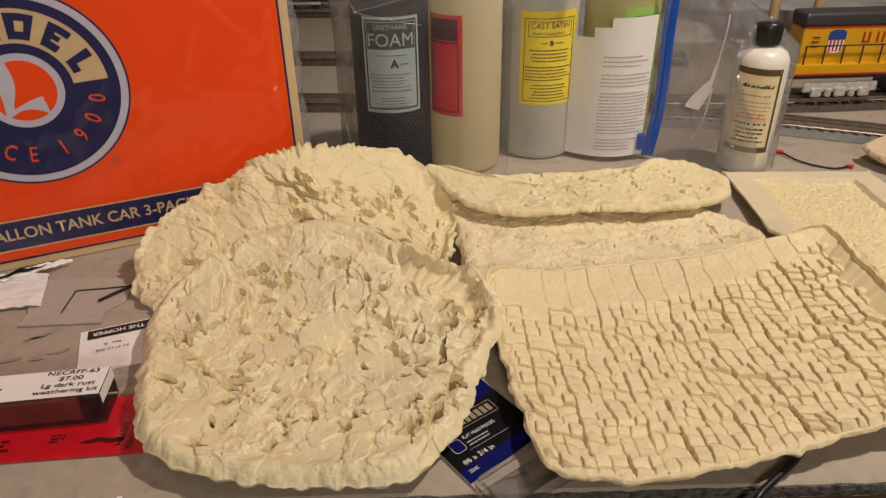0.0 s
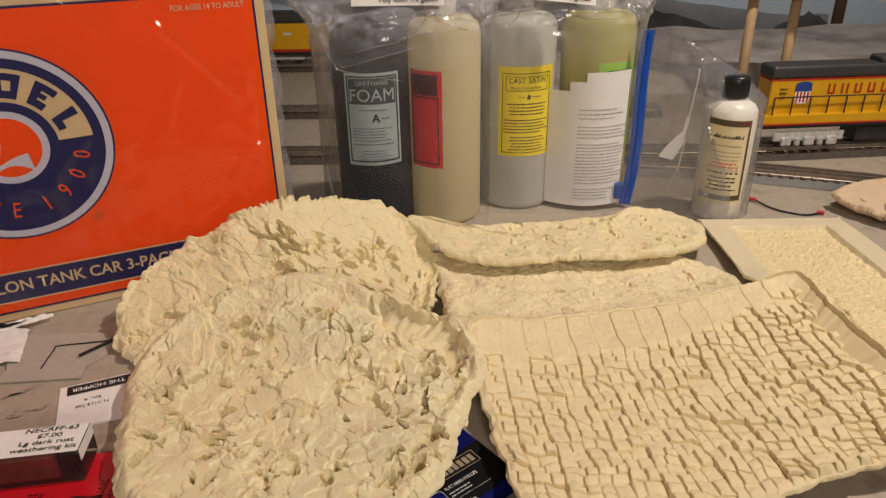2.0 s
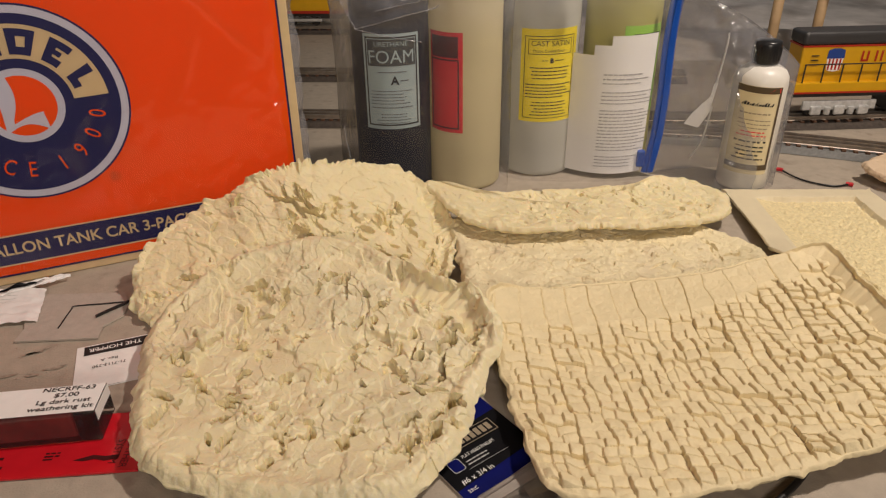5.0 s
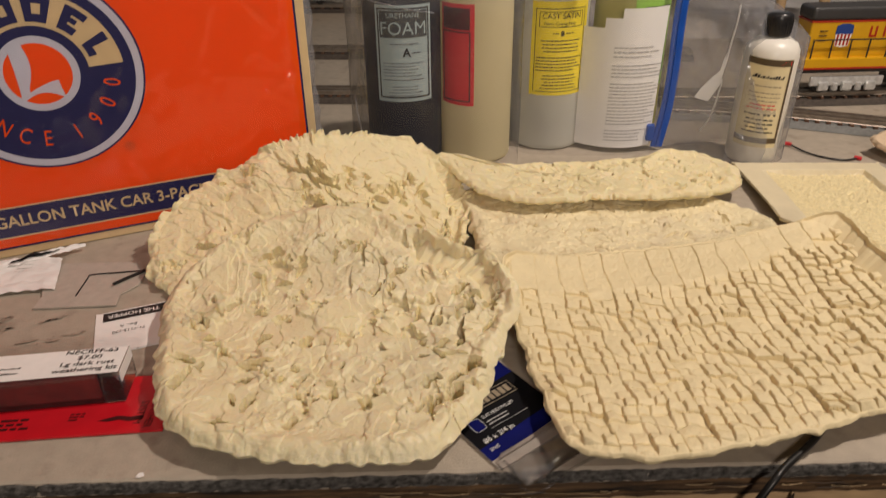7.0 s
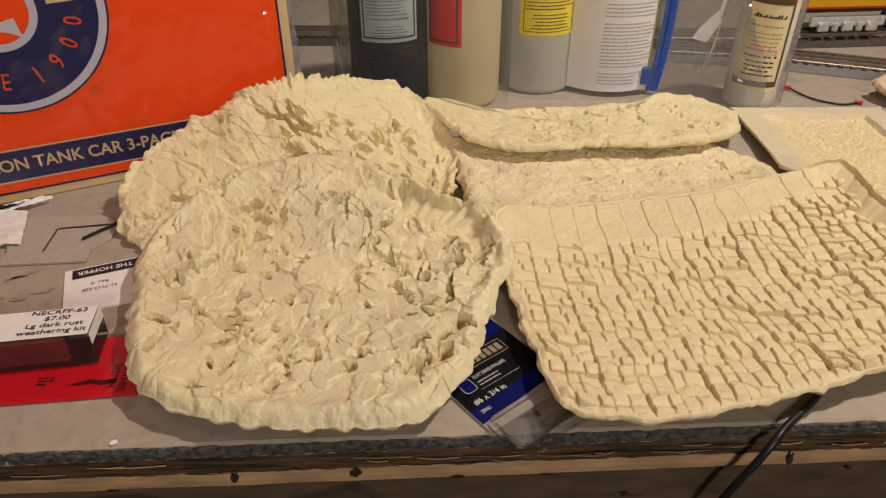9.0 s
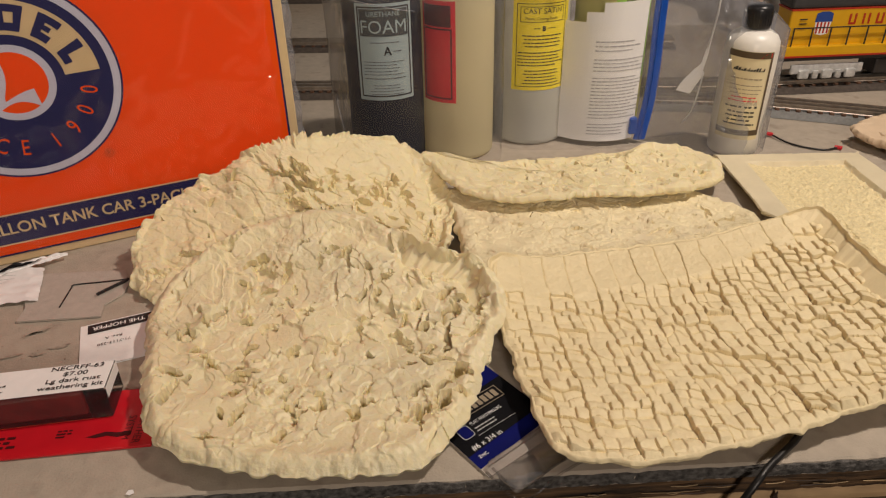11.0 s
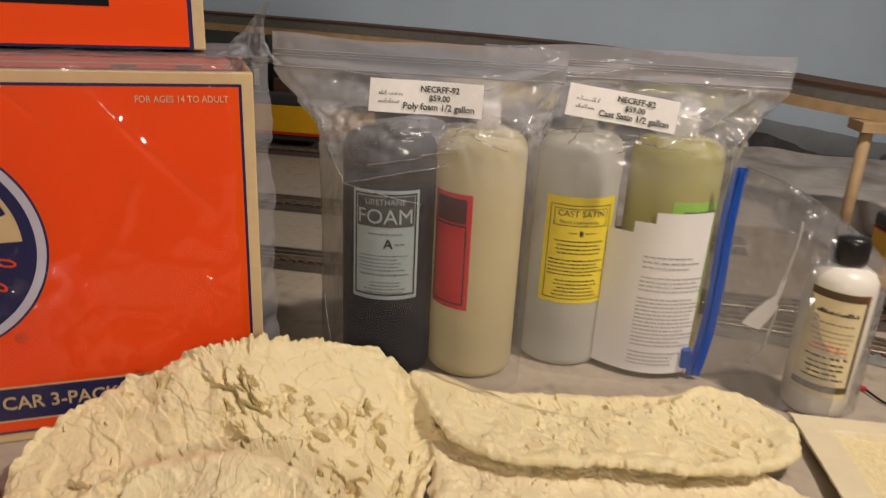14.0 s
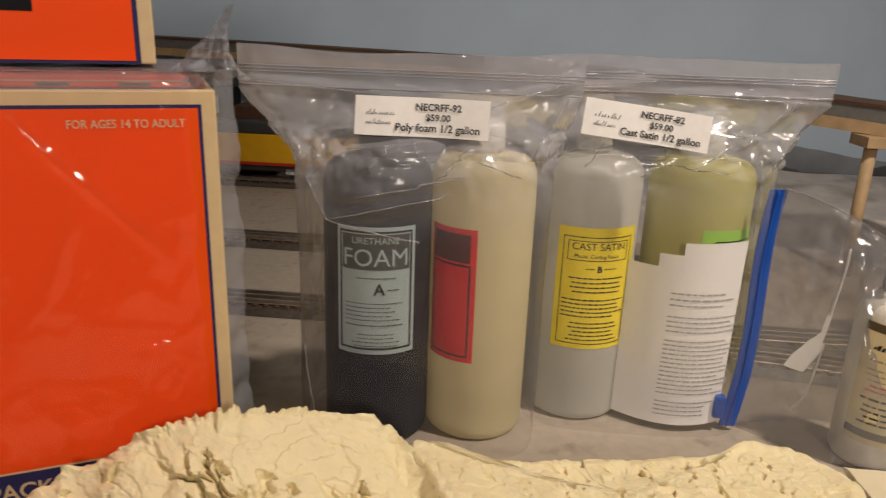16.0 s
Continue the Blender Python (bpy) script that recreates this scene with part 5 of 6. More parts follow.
def small_film(side):
    def f(u, v):
        x0, x1 = 0.306 + 0.018 * v, 0.470
        top = 0.250 - 0.030 * u - 0.055 * u * u
        z = 0.002 + v * top
        x = x0 + (x1 - x0) * u
        d = 0.003 + 0.042 * math.sin(math.pi * min(u ** 1.5, 1)) * (1 - 0.75 * v ** 3) + 0.02 * math.exp(-((u - 0.78) / 0.2) ** 2) * (1 - v ** 4) * 0.2
        if u > 0.999:
            d = 0.001
        q = 0.006 * noise.noise(Vector((x * 28, z * 14, side * 5))) + 0.006 * abs(noise.noise(Vector((x * 60, z * 26, side * 9)))) + 0.002 * noise.noise(Vector((x * 130, z * 60, side * 3)))
        return (x, 1.000 - 0.045 * u + side * d + q * math.sin(math.pi * u), z)
    return f


part("film", join_bm(sheet_bm(small_film(-1), 0, 1, 0, 1, 110, 110), sheet_bm(small_film(1), 0, 1, 0, 1, 60, 60)), FILM_SOFT, small, "crinkled clear film", smooth=True, local=False).visible_shadow = False


part("top_seam", tube_bm([small_film(-1)(k / 12, 1.0) for k in range(13)], 0.0007, 6), FILM_SOFT, small, smooth=True, local=False)
part("side_seam", tube_bm([small_film(-1)(1.0, k / 8) for k in range(9)], 0.0008, 6), FILM_SOFT, small, smooth=True, local=False)


def zip_strip(u, v):
    z = 0.006 + 0.244 * v
    bow = 0.004 * math.sin(v * 5.5)
    a = 2 * math.pi * u
    return (0.3055 + 0.0165 * v + bow + 0.0085 * math.cos(a), 0.991 + 0.008 * v + 0.0022 * math.sin(a), z)


zs = part("zipper", sheet_bm(zip_strip, 0, 1, 0, 1, 16, 40), BLUE_ZIP, small, "blue zipper strip", smooth=True, local=False)
part("slider", box_bm(0.288, 0.299, 0.984, 0.994, 0.016, 0.040, 0.002), BLUE_ZIP, zs, "blue slider", local=False)
part("track", tube_bm([(0.3045 + 0.0165 * v + 0.004 * math.sin(v * 5.5), 0.9885 + 0.008 * v, 0.006 + 0.244 * v) for v in (0, 0.25, 0.5, 0.75, 1)], 0.0011, 6), BLUE_ZIP, zs, smooth=True, local=False)

squeeze = thing("squeeze_bottle", "milky white squeeze bottle with a black cap and a cream label", "bottle", (0.427, 0.957, 0))
SR = 0.0335
part("body", lathe_bm([(0.026, 0.0035), (0.031, 0.0045), (SR, 0.009), (SR, 0.145), (0.0325, 0.154), (0.028, 0.162), (0.020, 0.167), (0.0135, 0.169), (0.0135, 0.173)], 56), MILKY, squeeze, smooth=True)
cap = part("cap", lathe_bm([(0.0165, 0.170), (0.0172, 0.172), (0.0172, 0.193), (0.0160, 0.197), (0.0120, 0.1985), (0.0060, 0.199)], 40), BLACK_PLASTIC, squeeze, "black cap", smooth=True)
rib = mesh_of(box_bm(-0.0005, 0.0005, -0.0005, 0.0005, 0, 0.017), BLACK_PLASTIC, name="rib")
for k in range(28):
    a = 2 * math.pi * k / 28
    piece("rib", rib, pose(0.0172 * math.cos(a), 0.0172 * math.sin(a), 0.174, 0, 0, math.degrees(a)), cap)
sm = lambda off: (lambda u, v: around(0, 0, SR + off)(u - 0.012, v - 0.04 * u))
lab = part("label", sheet_bm(sm(0.0004), -0.030, 0.030, 0.030, 0.147, 30, 6), CREAM_LABEL, squeeze, "cream paper label")
part("stripe", shape_bm(sm(0.0008), split_u([rect(-0.030, 0.1385, 0.030, 0.1465), rect(-0.030, 0.036, 0.030, 0.0435)] + [rect(0.0265, 0.0435, 0.030, 0.1385)])), BROWN_PRINT, lab, "dark brown stripes")
part("flash", shape_bm(sm(0.0010), [[(0.012, 0.139), (0.027, 0.140), (0.027, 0.1455), (0.018, 0.1445)]]), RED_LABEL, lab, "red flash")
scr = []
u = -0.020
while u < 0.020:
    d = rng.uniform(0.0014, 0.0032)
    h = rng.uniform(0.0022, 0.0060)
    scr.append([(u, 0.122), (u + d, 0.1222), (u + d + 0.001, 0.122 + h), (u + 0.001, 0.122 + h * 0.8)])
    u += d + 0.0007
part("script_mark", shape_bm(sm(0.0008), scr), INK, lab)
part("fine_print", shape_bm(sm(0.0008), words(-0.024, 0.113, 0.046, 1, 0.005, 0.0018, rng, 0.9, True) + words(-0.024, 0.104, 0.048, 3, 0.0052, 0.0013, rng, 0.95, True)), BROWN_INK, lab)
part("red_print", shape_bm(sm(0.0008), words(-0.022, 0.0885, 0.044, 2, 0.0048, 0.0014, rng, 0.95, True)), RED_LABEL, lab)
part("address_print", shape_bm(sm(0.0008), words(-0.024, 0.076, 0.048, 1, 0.005, 0.0024, rng, 1.0, True) + words(-0.022, 0.069, 0.044, 4, 0.0056, 0.0020, rng, 0.95, True)), INK, lab)

tag = thing("hang_tag", "white paper hang tag on a white string inside a clear bag", "tag", (0.345, 0.990, 0.07))
tg = lambda u, v: (0.3445 + u + 0.55 * v, 0.9800 - 0.003 * math.sin(u * 90) + 0.0, 0.0815 - 0.25 * u + v)
card = sheet_bm(tg, 0, 0.019, 0, 0.030, 8, 10)
for v in card.verts:
    # the card narrows towards its string
    s = min(max((v.co.z - 0.095) / 0.02, 0), 1)
    v.co.x += (0.374 - v.co.x) * 0.45 * s
part("card", card, PAPER, tag, smooth=True, local=False)
part("neck", shape_bm(lambda u, v: (u + 0.016, 0.9795, v), [[(0.346, 0.106), (0.3605, 0.103), (0.3655, 0.138), (0.3605, 0.138), (0.3575, 0.118)]]), PAPER, tag, local=False)
part("string", tube_bm([(0.379, 0.9795, 0.137), (0.3815, 0.979, 0.160), (0.384, 0.979, 0.185), (0.3845, 0.980, 0.202)], 0.0012, 6), PAPER, tag, smooth=True, local=False)
part("string_tail", tube_bm([(0.3785, 0.9795, 0.104), (0.3715, 0.979, 0.056), (0.360, 0.979, 0.034)], 0.0010, 6), PAPER, tag, smooth=True, local=False)

# ---- small things on the front of the bench ----


kit = thing("weathering_kit", "clear plastic case of dark rust powder with a white price label", "kit", (-0.247, 0.490, 0.0032), 8.5)
part("powder", box_bm(-0.150, -0.018, -0.0335, -0.002, 0.002, 0.0265, 0.003), RUST, kit, "dark rust powder")
case = part("case", box_bm(-0.155, 0.0, -0.036, 0.0, 0.0, 0.0285, 0.0012), CASE, kit, "clear plastic case")
part("case_end", box_bm(-0.0165, -0.0155, -0.0345, -0.0015, 0.001, 0.028), CASE, case)
lm = lambda off: (lambda u, v: (u, v, 0.0290 + off))
lab = part("price_label", sheet_bm(lm(0), -0.105, -0.0004, -0.0345, -0.0015, 4, 2), PAPER, kit, "white adhesive price label")
part("folded_end", sheet_bm(lambda u, v: (0.0005, u, v), -0.0345, -0.0015, 0.0185, 0.0290, 4, 2), PAPER, lab)
for body, v in (("NECRFF-63", -0.0055), ("$7.00", -0.0130), ("Lg dark rust", -0.0205), ("weathering kit", -0.0280)):
    part("lettering", text_bm(body, 0.0070, lm(0.0004), -0.027, v, bold=0.0001, squeeze=1.2), INK, lab)
scr = []
for row in (-0.0205, -0.0270):
    u = -0.098
    while u < -0.078:
        d, h = rng.uniform(0.0012, 0.003), rng.uniform(0.001, 0.0026)
        scr.append([(u, row), (u + d, row), (u + d + 0.0006, row + h), (u + 0.0006, row + h * 0.8)])
        u += d + 0.0006
part("script_mark", shape_bm(lm(0.0004), scr), INK, lab)

packet = thing("red_packet", "glossy red card packet with dark printing lying flat", "packet", (-0.202, 0.424, 0.0), 6)
part("card", box_bm(-0.30, 0.0, 0.0, 0.066, 0.0005, 0.0028, 0.0006), RED_CARD, packet)
pm = lambda u, v: (u, v, 0.0031)
part("ridge", shape_bm(pm, [[(-0.052, 0.014), (-0.044, 0.0125), (-0.036, 0.014), (-0.028, 0.0115), (-0.018, 0.013), (-0.018, 0.0175), (-0.028, 0.0165), (-0.038, 0.0185)]]), DARK_RED, packet, "dark jagged shape")
for k, (body, u) in enumerate((("WEATHER", -0.0125), ("SYSTEM", -0.0215))):
    part("lettering", text_bm(body, 0.0085, pm, u, 0.021, turn=-92, squeeze=0.9), DARK_RED, packet, "dark lettering")
part("small_print", shape_bm(pm, words(-0.075, 0.024, 0.012, 3, 0.0032, 0.0016, rng)), DARK_RED, packet)
part("side_print", shape_bm(pm, words(-0.140, 0.022, 0.045, 3, 0.0048, 0.0026, rng)), DARK_RED, packet)

hopper = thing("instruction_card", "white folded card with a black printed band lying upside down", "card", (-0.321, 0.576, 0.0), 22)
hm = lambda off: (lambda u, v: (u, v, 0.0012 + off + 0.05 * max(0, u - 0.05) ** 1.0 * 0.2))
part("card", join_bm(sheet_bm(hm(0), 0, 0.105, -0.068, 0.0, 10, 4), sheet_bm(hm(-0.0008), 0, 0.105, -0.069, -0.001, 10, 4)), PAPER, hopper)
part("band", sheet_bm(hm(0.0004), 0.0065, 0.105, -0.0165, -0.002, 10, 1), INK, hopper, "black printed band")
turned = lambda off: (lambda u, v: hm(off)(-u, -v))
part("band_text", text_bm("NOTES TO THE HOPPER", 0.0080, turned(0.0008), -0.0545, 0.0093, bold=0.0001, squeeze=1.0), PAPER, hopper, "white lettering")
part("lettering", text_bm("71-7113-250", 0.0056, turned(0.0006), -0.029, 0.037), INK, hopper)
part("lettering", text_bm("Rev. A", 0.0056, turned(0.0006), -0.029, 0.0285), INK, hopper)
part("box_mark", shape_bm(hm(0.0006), outline(0.060, -0.027, 0.095, -0.021, 0.0008) + [rect(0.060, -0.036, 0.082, -0.031)]), INK, hopper)

scrap = thing("cardboard_scrap", "flat grey cardboard offcut on the bench", "scrap", (-0.35, 0.61, 0))
cut = [(-0.386, 0.585), (-0.308, 0.591), (-0.312, 0.611), (-0.300, 0.630), (-0.302, 0.650), (-0.316, 0.673), (-0.412, 0.668), (-0.400, 0.630), (-0.388, 0.606)]
sb = bmesh.new()
lo = [sb.verts.new((x, y, 0.0008)) for x, y in cut]
hi = [sb.verts.new((x, y, 0.0026)) for x, y in cut]
sb.faces.new(hi)
for i in range(len(cut)):
    sb.faces.new((lo[i], lo[(i + 1) % len(cut)], hi[(i + 1) % len(cut)], hi[i]))
part("board", sb, GREY_BOARD, scrap, local=False)
note = thing("paper_note", "crumpled white paper note with a torn dark edge", "paper", (-0.40, 0.64, 0.003))
def nm(u, v):
    # a crumpled slip with one torn corner
    x, y = -0.472 + 0.092 * u, 0.590 + 0.052 * u + (0.066 - 0.034 * u * u) * v - 0.026 * (1 - v) * u * u
    return (x - 0.020 * v, y, 0.0040 + 0.0035 * abs(noise.noise(Vector((u * 4, v * 4, 3)))) + 0.0016 * noise.noise(Vector((u * 12, v * 12, 6))) + 0.006 * max(0, v - 0.7))


part("sheet", sheet_bm(nm, 0, 1, 0, 1, 26, 22), PAPER, note, smooth=True, local=False)
part("scribble", shape_bm(lambda u, v: (nm(u, v)[0], nm(u, v)[1], nm(u, v)[2] + 0.0007), words(0.50, 0.80, 0.22, 3, 0.10, 0.012, rng)), STEEL_INK, note, local=False)
torn = thing("torn_wrapper", "torn strip of black and white wrapper", "wrapper", (-0.42, 0.67, 0.003))


def tm(u, v):
    # a narrow ragged strip, pointed at its far end
    x, y = -0.475 + 0.088 * u, 0.634 + 0.066 * u
    w = (0.004 + 0.010 * math.sin(math.pi * min(1, u * 1.05)) ** 0.6) * (1 + 0.25 * noise.noise(Vector((u * 11, v, 8))))
    return (x - 0.35 * w * v, y + w * v, 0.0060 + 0.005 * abs(noise.noise(Vector((u * 5, v * 2, 8)))) + 0.0015 * noise.noise(Vector((u * 16, v * 6, 1))))


def tm_black(u, v):
    p = tm(0.30 + 0.46 * u, 0.5 + (v - 0.5) * (0.25 + 0.75 * math.sin(math.pi * u) ** 0.8) + 0.12 * noise.noise(Vector((u * 9, v, 2))))
    return (p[0], p[1], p[2] + 0.0014)


part("strip", sheet_bm(tm, 0, 1, 0, 1, 40, 6), PAPER, torn, local=False)
part("black_side", sheet_bm(tm_black, 0, 1, 0.18, 0.62, 30, 5), BLACK_CARD, torn, "black torn side", local=False)
key = thing("bent_wire", "bent black wire hook lying on cardboard", "wire", (-0.33, 0.64, 0.003))
part("rod", tube_bm([(-0.325, 0.625, 0.0045), (-0.315, 0.637, 0.0048), (-0.306, 0.648, 0.0045), (-0.304, 0.653, 0.0043)], 0.0016, 8), CABLE, key, local=False)
part("thin_end", tube_bm([(-0.304, 0.653, 0.0040), (-0.330, 0.649, 0.0036), (-0.356, 0.645, 0.0033), (-0.357, 0.638, 0.0033), (-0.354, 0.606, 0.0033)], 0.0007, 6), CABLE, key, local=False)
chip = thing("paper_chip", "tiny white paper chip near the bench edge", "chip", (-0.2, 0.380, 0))
part("flake", shape_bm(lambda u, v: (-0.205 + u, 0.3795 + v, 0.0012), [[(0, 0), (0.003, -0.001), (0.006, 0.001), (0.004, 0.004), (0.001, 0.0035)]]), PAPER, chip, local=False)

# dried brown smudges and specks on the bare bench
smear = bmesh.new()
srng = random.Random(21)
for k in range(46):
    if k < 13:
        sx, sy, sl, sw = srng.uniform(-0.43, -0.325), srng.uniform(0.535, 0.574), srng.uniform(0.012, 0.024), srng.uniform(0.0012, 0.0030)
    else:
        sx, sy, sl, sw = (srng.uniform(-0.43, -0.30), srng.uniform(0.53, 0.58), 0.0012, 0.0008) if k < 28 else (srng.uniform(0.02, 0.33), srng.uniform(0.965, 1.005), 0.0011, 0.0008)
    turn = 0.35 + srng.uniform(-0.3, 0.3)
    loop = []
    for a in range(12):
        w = 2 * math.pi * a / 12
        r = 1 + 0.35 * srng.uniform(-1, 1)
        px, py = sl * r * math.cos(w) * 0.5, sw * r * math.sin(w)
        loop.append(smear.verts.new((sx + px * math.cos(turn) - py * math.sin(turn), sy + px * math.sin(turn) + py * math.cos(turn), 0.0009)))
    smear.faces.new(loop)
smudges = new("bench_smudges", mesh_of(smear, material("dried_brown_smudge", (0.365, 0.305, 0.245), 0.8, vary=0.3, scale=200), name="bench_smudges"))
tagged(smudges, "dried brown paint smudges and specks on the bench", "stain", kind="stuff")

# pack of screws
pack = thing("screw_pack", "blue and black blister card of screws under two moulds", "hardware pack", (0.051, 0.387, 0.0), 38)
part("card", box_bm(0, 0.078, 0.0, 0.125, 0.0008, 0.0020), GREY_BOARD, pack, "pale card")
cm = lambda off: (lambda u, v: (u, v, 0.0024 + off))
part("blue_print", shape_bm(cm(0), [[(0, 0.009), (0.078, 0.014), (0.078, 0.125), (0, 0.125)]]), BLUE_CARD, pack, "blue printed ground")
part("black_print", shape_bm(cm(0.0003), [[(0.0, 0.0225), (0.078, 0.0275), (0.078, 0.075), (0.0, 0.070)]]), BLACK_CARD, pack, "black printed band")
part("size_text", text_bm("#6 x 3/4 in", 0.0070, cm(0.0006), 0.0073, 0.0268, align="LEFT", squeeze=0.95), PAPER, pack, "white lettering")
part("kind_text", text_bm("FLAT HEAD PHILLIPS", 0.0048, cm(0.0006), 0.0225, 0.0470, align="LEFT", squeeze=0.72), PAPER, pack, "white lettering")
part("finish_text", text_bm("ZINC", 0.0042, cm(0.0006), 0.0060, 0.0175, align="LEFT", squeeze=0.85), PAPER, pack, "white lettering")
part("small_bars", shape_bm(cm(0.0006), words(0.0225, 0.0420, 0.026, 2, 0.0032, 0.0011, rng)), STEEL_INK, pack)
part("rule", shape_bm(cm(0.0006), [rect(0.020, 0.0340, 0.058, 0.0343)]), STEEL_INK, pack)
part("count_bar", shape_bm(cm(0.0006), words(0.066, 0.100, 0.010, 1, 0.004, 0.0018, rng)), STEEL_INK, pack)
part("brand_bars", shape_bm(cm(0.0006), outline(0.026, 0.055, 0.066, 0.069, 0.0006) + [rect(0.031 + 0.0055 * k, 0.058, 0.0350 + 0.0055 * k, 0.066) for k in range(6)]), BROWN_INK, pack, "tan bars")
part("emblem", shape_bm(cm(0.0006), [rounded(0.0085, 0.0360, 0.0195, 0.0490, 0.003)]), BLUE_CARD, pack, "blue drive symbol")
part("emblem_line", shape_bm(cm(0.0009), frame_strip(rounded(0.0085, 0.0360, 0.0195, 0.0490, 0.003), 0.0005)), STEEL_INK, pack)
blister = part("blister", box_bm(0.004, 0.074, -0.024, 0.008, 0.0010, 0.0095, 0.003, 3), BLISTER, pack, "clear plastic blister", smooth=True)
for k in (0.0, 1.0):
    part("rim", tube_bm([(0.001 + 0.006 * k, 0.004, 0.0030), (0.004 + 0.006 * k, -0.029 + 0.008 * k, 0.0022), (0.040, -0.030 + 0.008 * k, 0.0022), (0.076 - 0.004 * k, -0.029 + 0.008 * k, 0.0022),
                         (0.079 - 0.004 * k, 0.008, 0.0022)], 0.0010, 6), BLISTER, blister, smooth=True)

lead = thing("power_cord", "black power cord running over the bench edge", "cable", (0.26, 0.40, 0))
part("cord", tube_bm([(0.325, 0.46, 0.003), (0.295, 0.430, 0.003), (0.277, 0.412, 0.0031), (0.252, 0.3915, 0.0034), (0.240, 0.3805, 0.001), (0.229, 0.3745, -0.014), (0.219, 0.3720, -0.032),
                      (0.208, 0.3700, -0.060), (0.192, 0.368, -0.11), (0.15, 0.366, -0.18), (0.10, 0.362, -0.30), (0.07, 0.360, -0.60), (0.07, 0.345, LOW + 0.004)], 0.0027, 10), CABLE, lead, smooth=True, local=False)
hook = thing("feeder_wire", "thin black feeder wire with red connectors", "wire", (0.53, 0.97, 0))
part("wire", tube_bm([(0.502, 1.000, 0.004), (0.512, 0.978, 0.0025), (0.528, 0.960, 0.002), (0.552, 0.948, 0.002), (0.572, 0.951, 0.003)], 0.0013, 6), CABLE, hook, smooth=True, local=False)
for p in ((0.499, 1.004, 0.0042), (0.574, 0.952, 0.0032)):
    part("connector", tube_bm([(p[0] - 0.004, p[1] + 0.002, p[2]), (p[0], p[1], p[2]), (p[0] + 0.004, p[1] - 0.003, p[2])], 0.0028, 8), RED_PLASTIC, hook, "red connector", smooth=True, local=False)

# ---- the railway behind ----
tie_mesh = mesh_of(box_bm(-0.0032, 0.0032, -0.0225, 0.0225, 0.0080, 0.0115, 0.0006, 1), TIE, name="tie")


def track(label, pts, bed, ties=True):
    """Three-rail track on a grey roadbed along a smooth line."""
    ob = thing("track", label, "railway track", (pts[0][0], pts[0][1], 0), group="layout tracks")
    p = [Vector((x, y, 0)) for x, y in pts]
    fine = []
    for i in range(len(p) - 1):
        a, b, c, d = p[max(i - 1, 0)], p[i], p[i + 1], p[min(i + 2, len(p) - 1)]
        n = 24
        for k in range(n):
            s = k / n
            fine.append(0.5 * (2 * b + (c - a) * s + (2 * a - 5 * b + 4 * c - d) * s * s + (3 * b - a - 3 * c + d) * s ** 3))
    fine.append(p[-1])

    def sweep(profile):
        bm = bmesh.new()
        rows = []
        for i, q in enumerate(fine):
            d = (fine[min(i + 1, len(fine) - 1)] - fine[max(i - 1, 0)]).normalized()
            nrm = Vector((-d.y, d.x, 0))
            rows.append([bm.verts.new(q + nrm * o + Vector((0, 0, h))) for o, h in profile])
        m = len(profile)
        for a, b in zip(rows, rows[1:]):
            for k in range(m):
                bm.faces.new((a[k], b[k], b[(k + 1) % m], a[(k + 1) % m]))
        bm.faces.new(rows[0]), bm.faces.new(rows[-1])
        bmesh.ops.recalc_face_normals(bm, faces=bm.faces[:])
        return bm

    part("roadbed", sweep([(-0.036, 0.0008), (-0.028, 0.0085), (0.028, 0.0085), (0.036, 0.0008)]), bed, ob, "roadbed", local=False)
    for o in (-0.016, 0.0, 0.016):
        part("rail", sweep([(o - 0.0018, 0.0118), (o - 0.0008, 0.0128), (o - 0.0013, 0.0165), (o - 0.0013, 0.0182), (o + 0.0013, 0.0182), (o + 0.0013, 0.0165), (o + 0.0008, 0.0128), (o + 0.0018, 0.0118)]),
             STEEL, ob, "steel rail", local=False)
    if ties:
        run = 0.0
        inv = world_of(ob).inverted()
        for a, b in zip(fine, fine[1:]):
            run += (b - a).length
            if run > 0.0135:
                run = 0.0
                piece("tie", tie_mesh, inv @ pose(b.x, b.y, 0, 0, 0, math.degrees(math.atan2(b.y - a.y, b.x - a.x))), ob)
    return ob


track("steel three-rail track on dark roadbed", [(-0.75, 1.26), (-0.35, 1.248), (0.0, 1.234), (0.30, 1.222), (0.56, 1.216), (0.80, 1.232), (1.05, 1.252), (1.4, 1.278)], DARK_BED)
track("steel three-rail track on dark roadbed", [(-0.95, 1.56), (-0.45, 1.545), (0.05, 1.52), (0.50, 1.50)], DARK_BED)
track("steel three-rail track on dark roadbed", [(-1.3, 2.04), (-0.7, 2.02), (-0.1, 2.0), (0.35, 1.98)], DARK_BED)
track("curved three-rail track on grey roadbed", [(0.36, 1.155), (0.47, 1.135), (0.58, 1.098), (0.70, 1.050), (0.82, 0.985), (0.92, 0.90)], ROADBED)

loco = thing("toy_locomotive", "yellow toy diesel locomotive with grey roof and silver trucks on track", "locomotive", (0.5800, 1.185, 0.0172), 4)
LL = 0.46
part("frame", box_bm(0.0, LL, 0.006, 0.058, 0.036, 0.046, 0.001), DARK_METAL, loco, "dark frame")
body = part("body", box_bm(0.006, LL - 0.006, 0.010, 0.054, 0.046, 0.119, 0.003, 3), LOCO_YELLOW, loco, "yellow body")
part("roof", box_bm(0.004, LL - 0.004, 0.008, 0.056, 0.1185, 0.140, 0.006, 3), LOCO_GREY, loco, "grey roof")
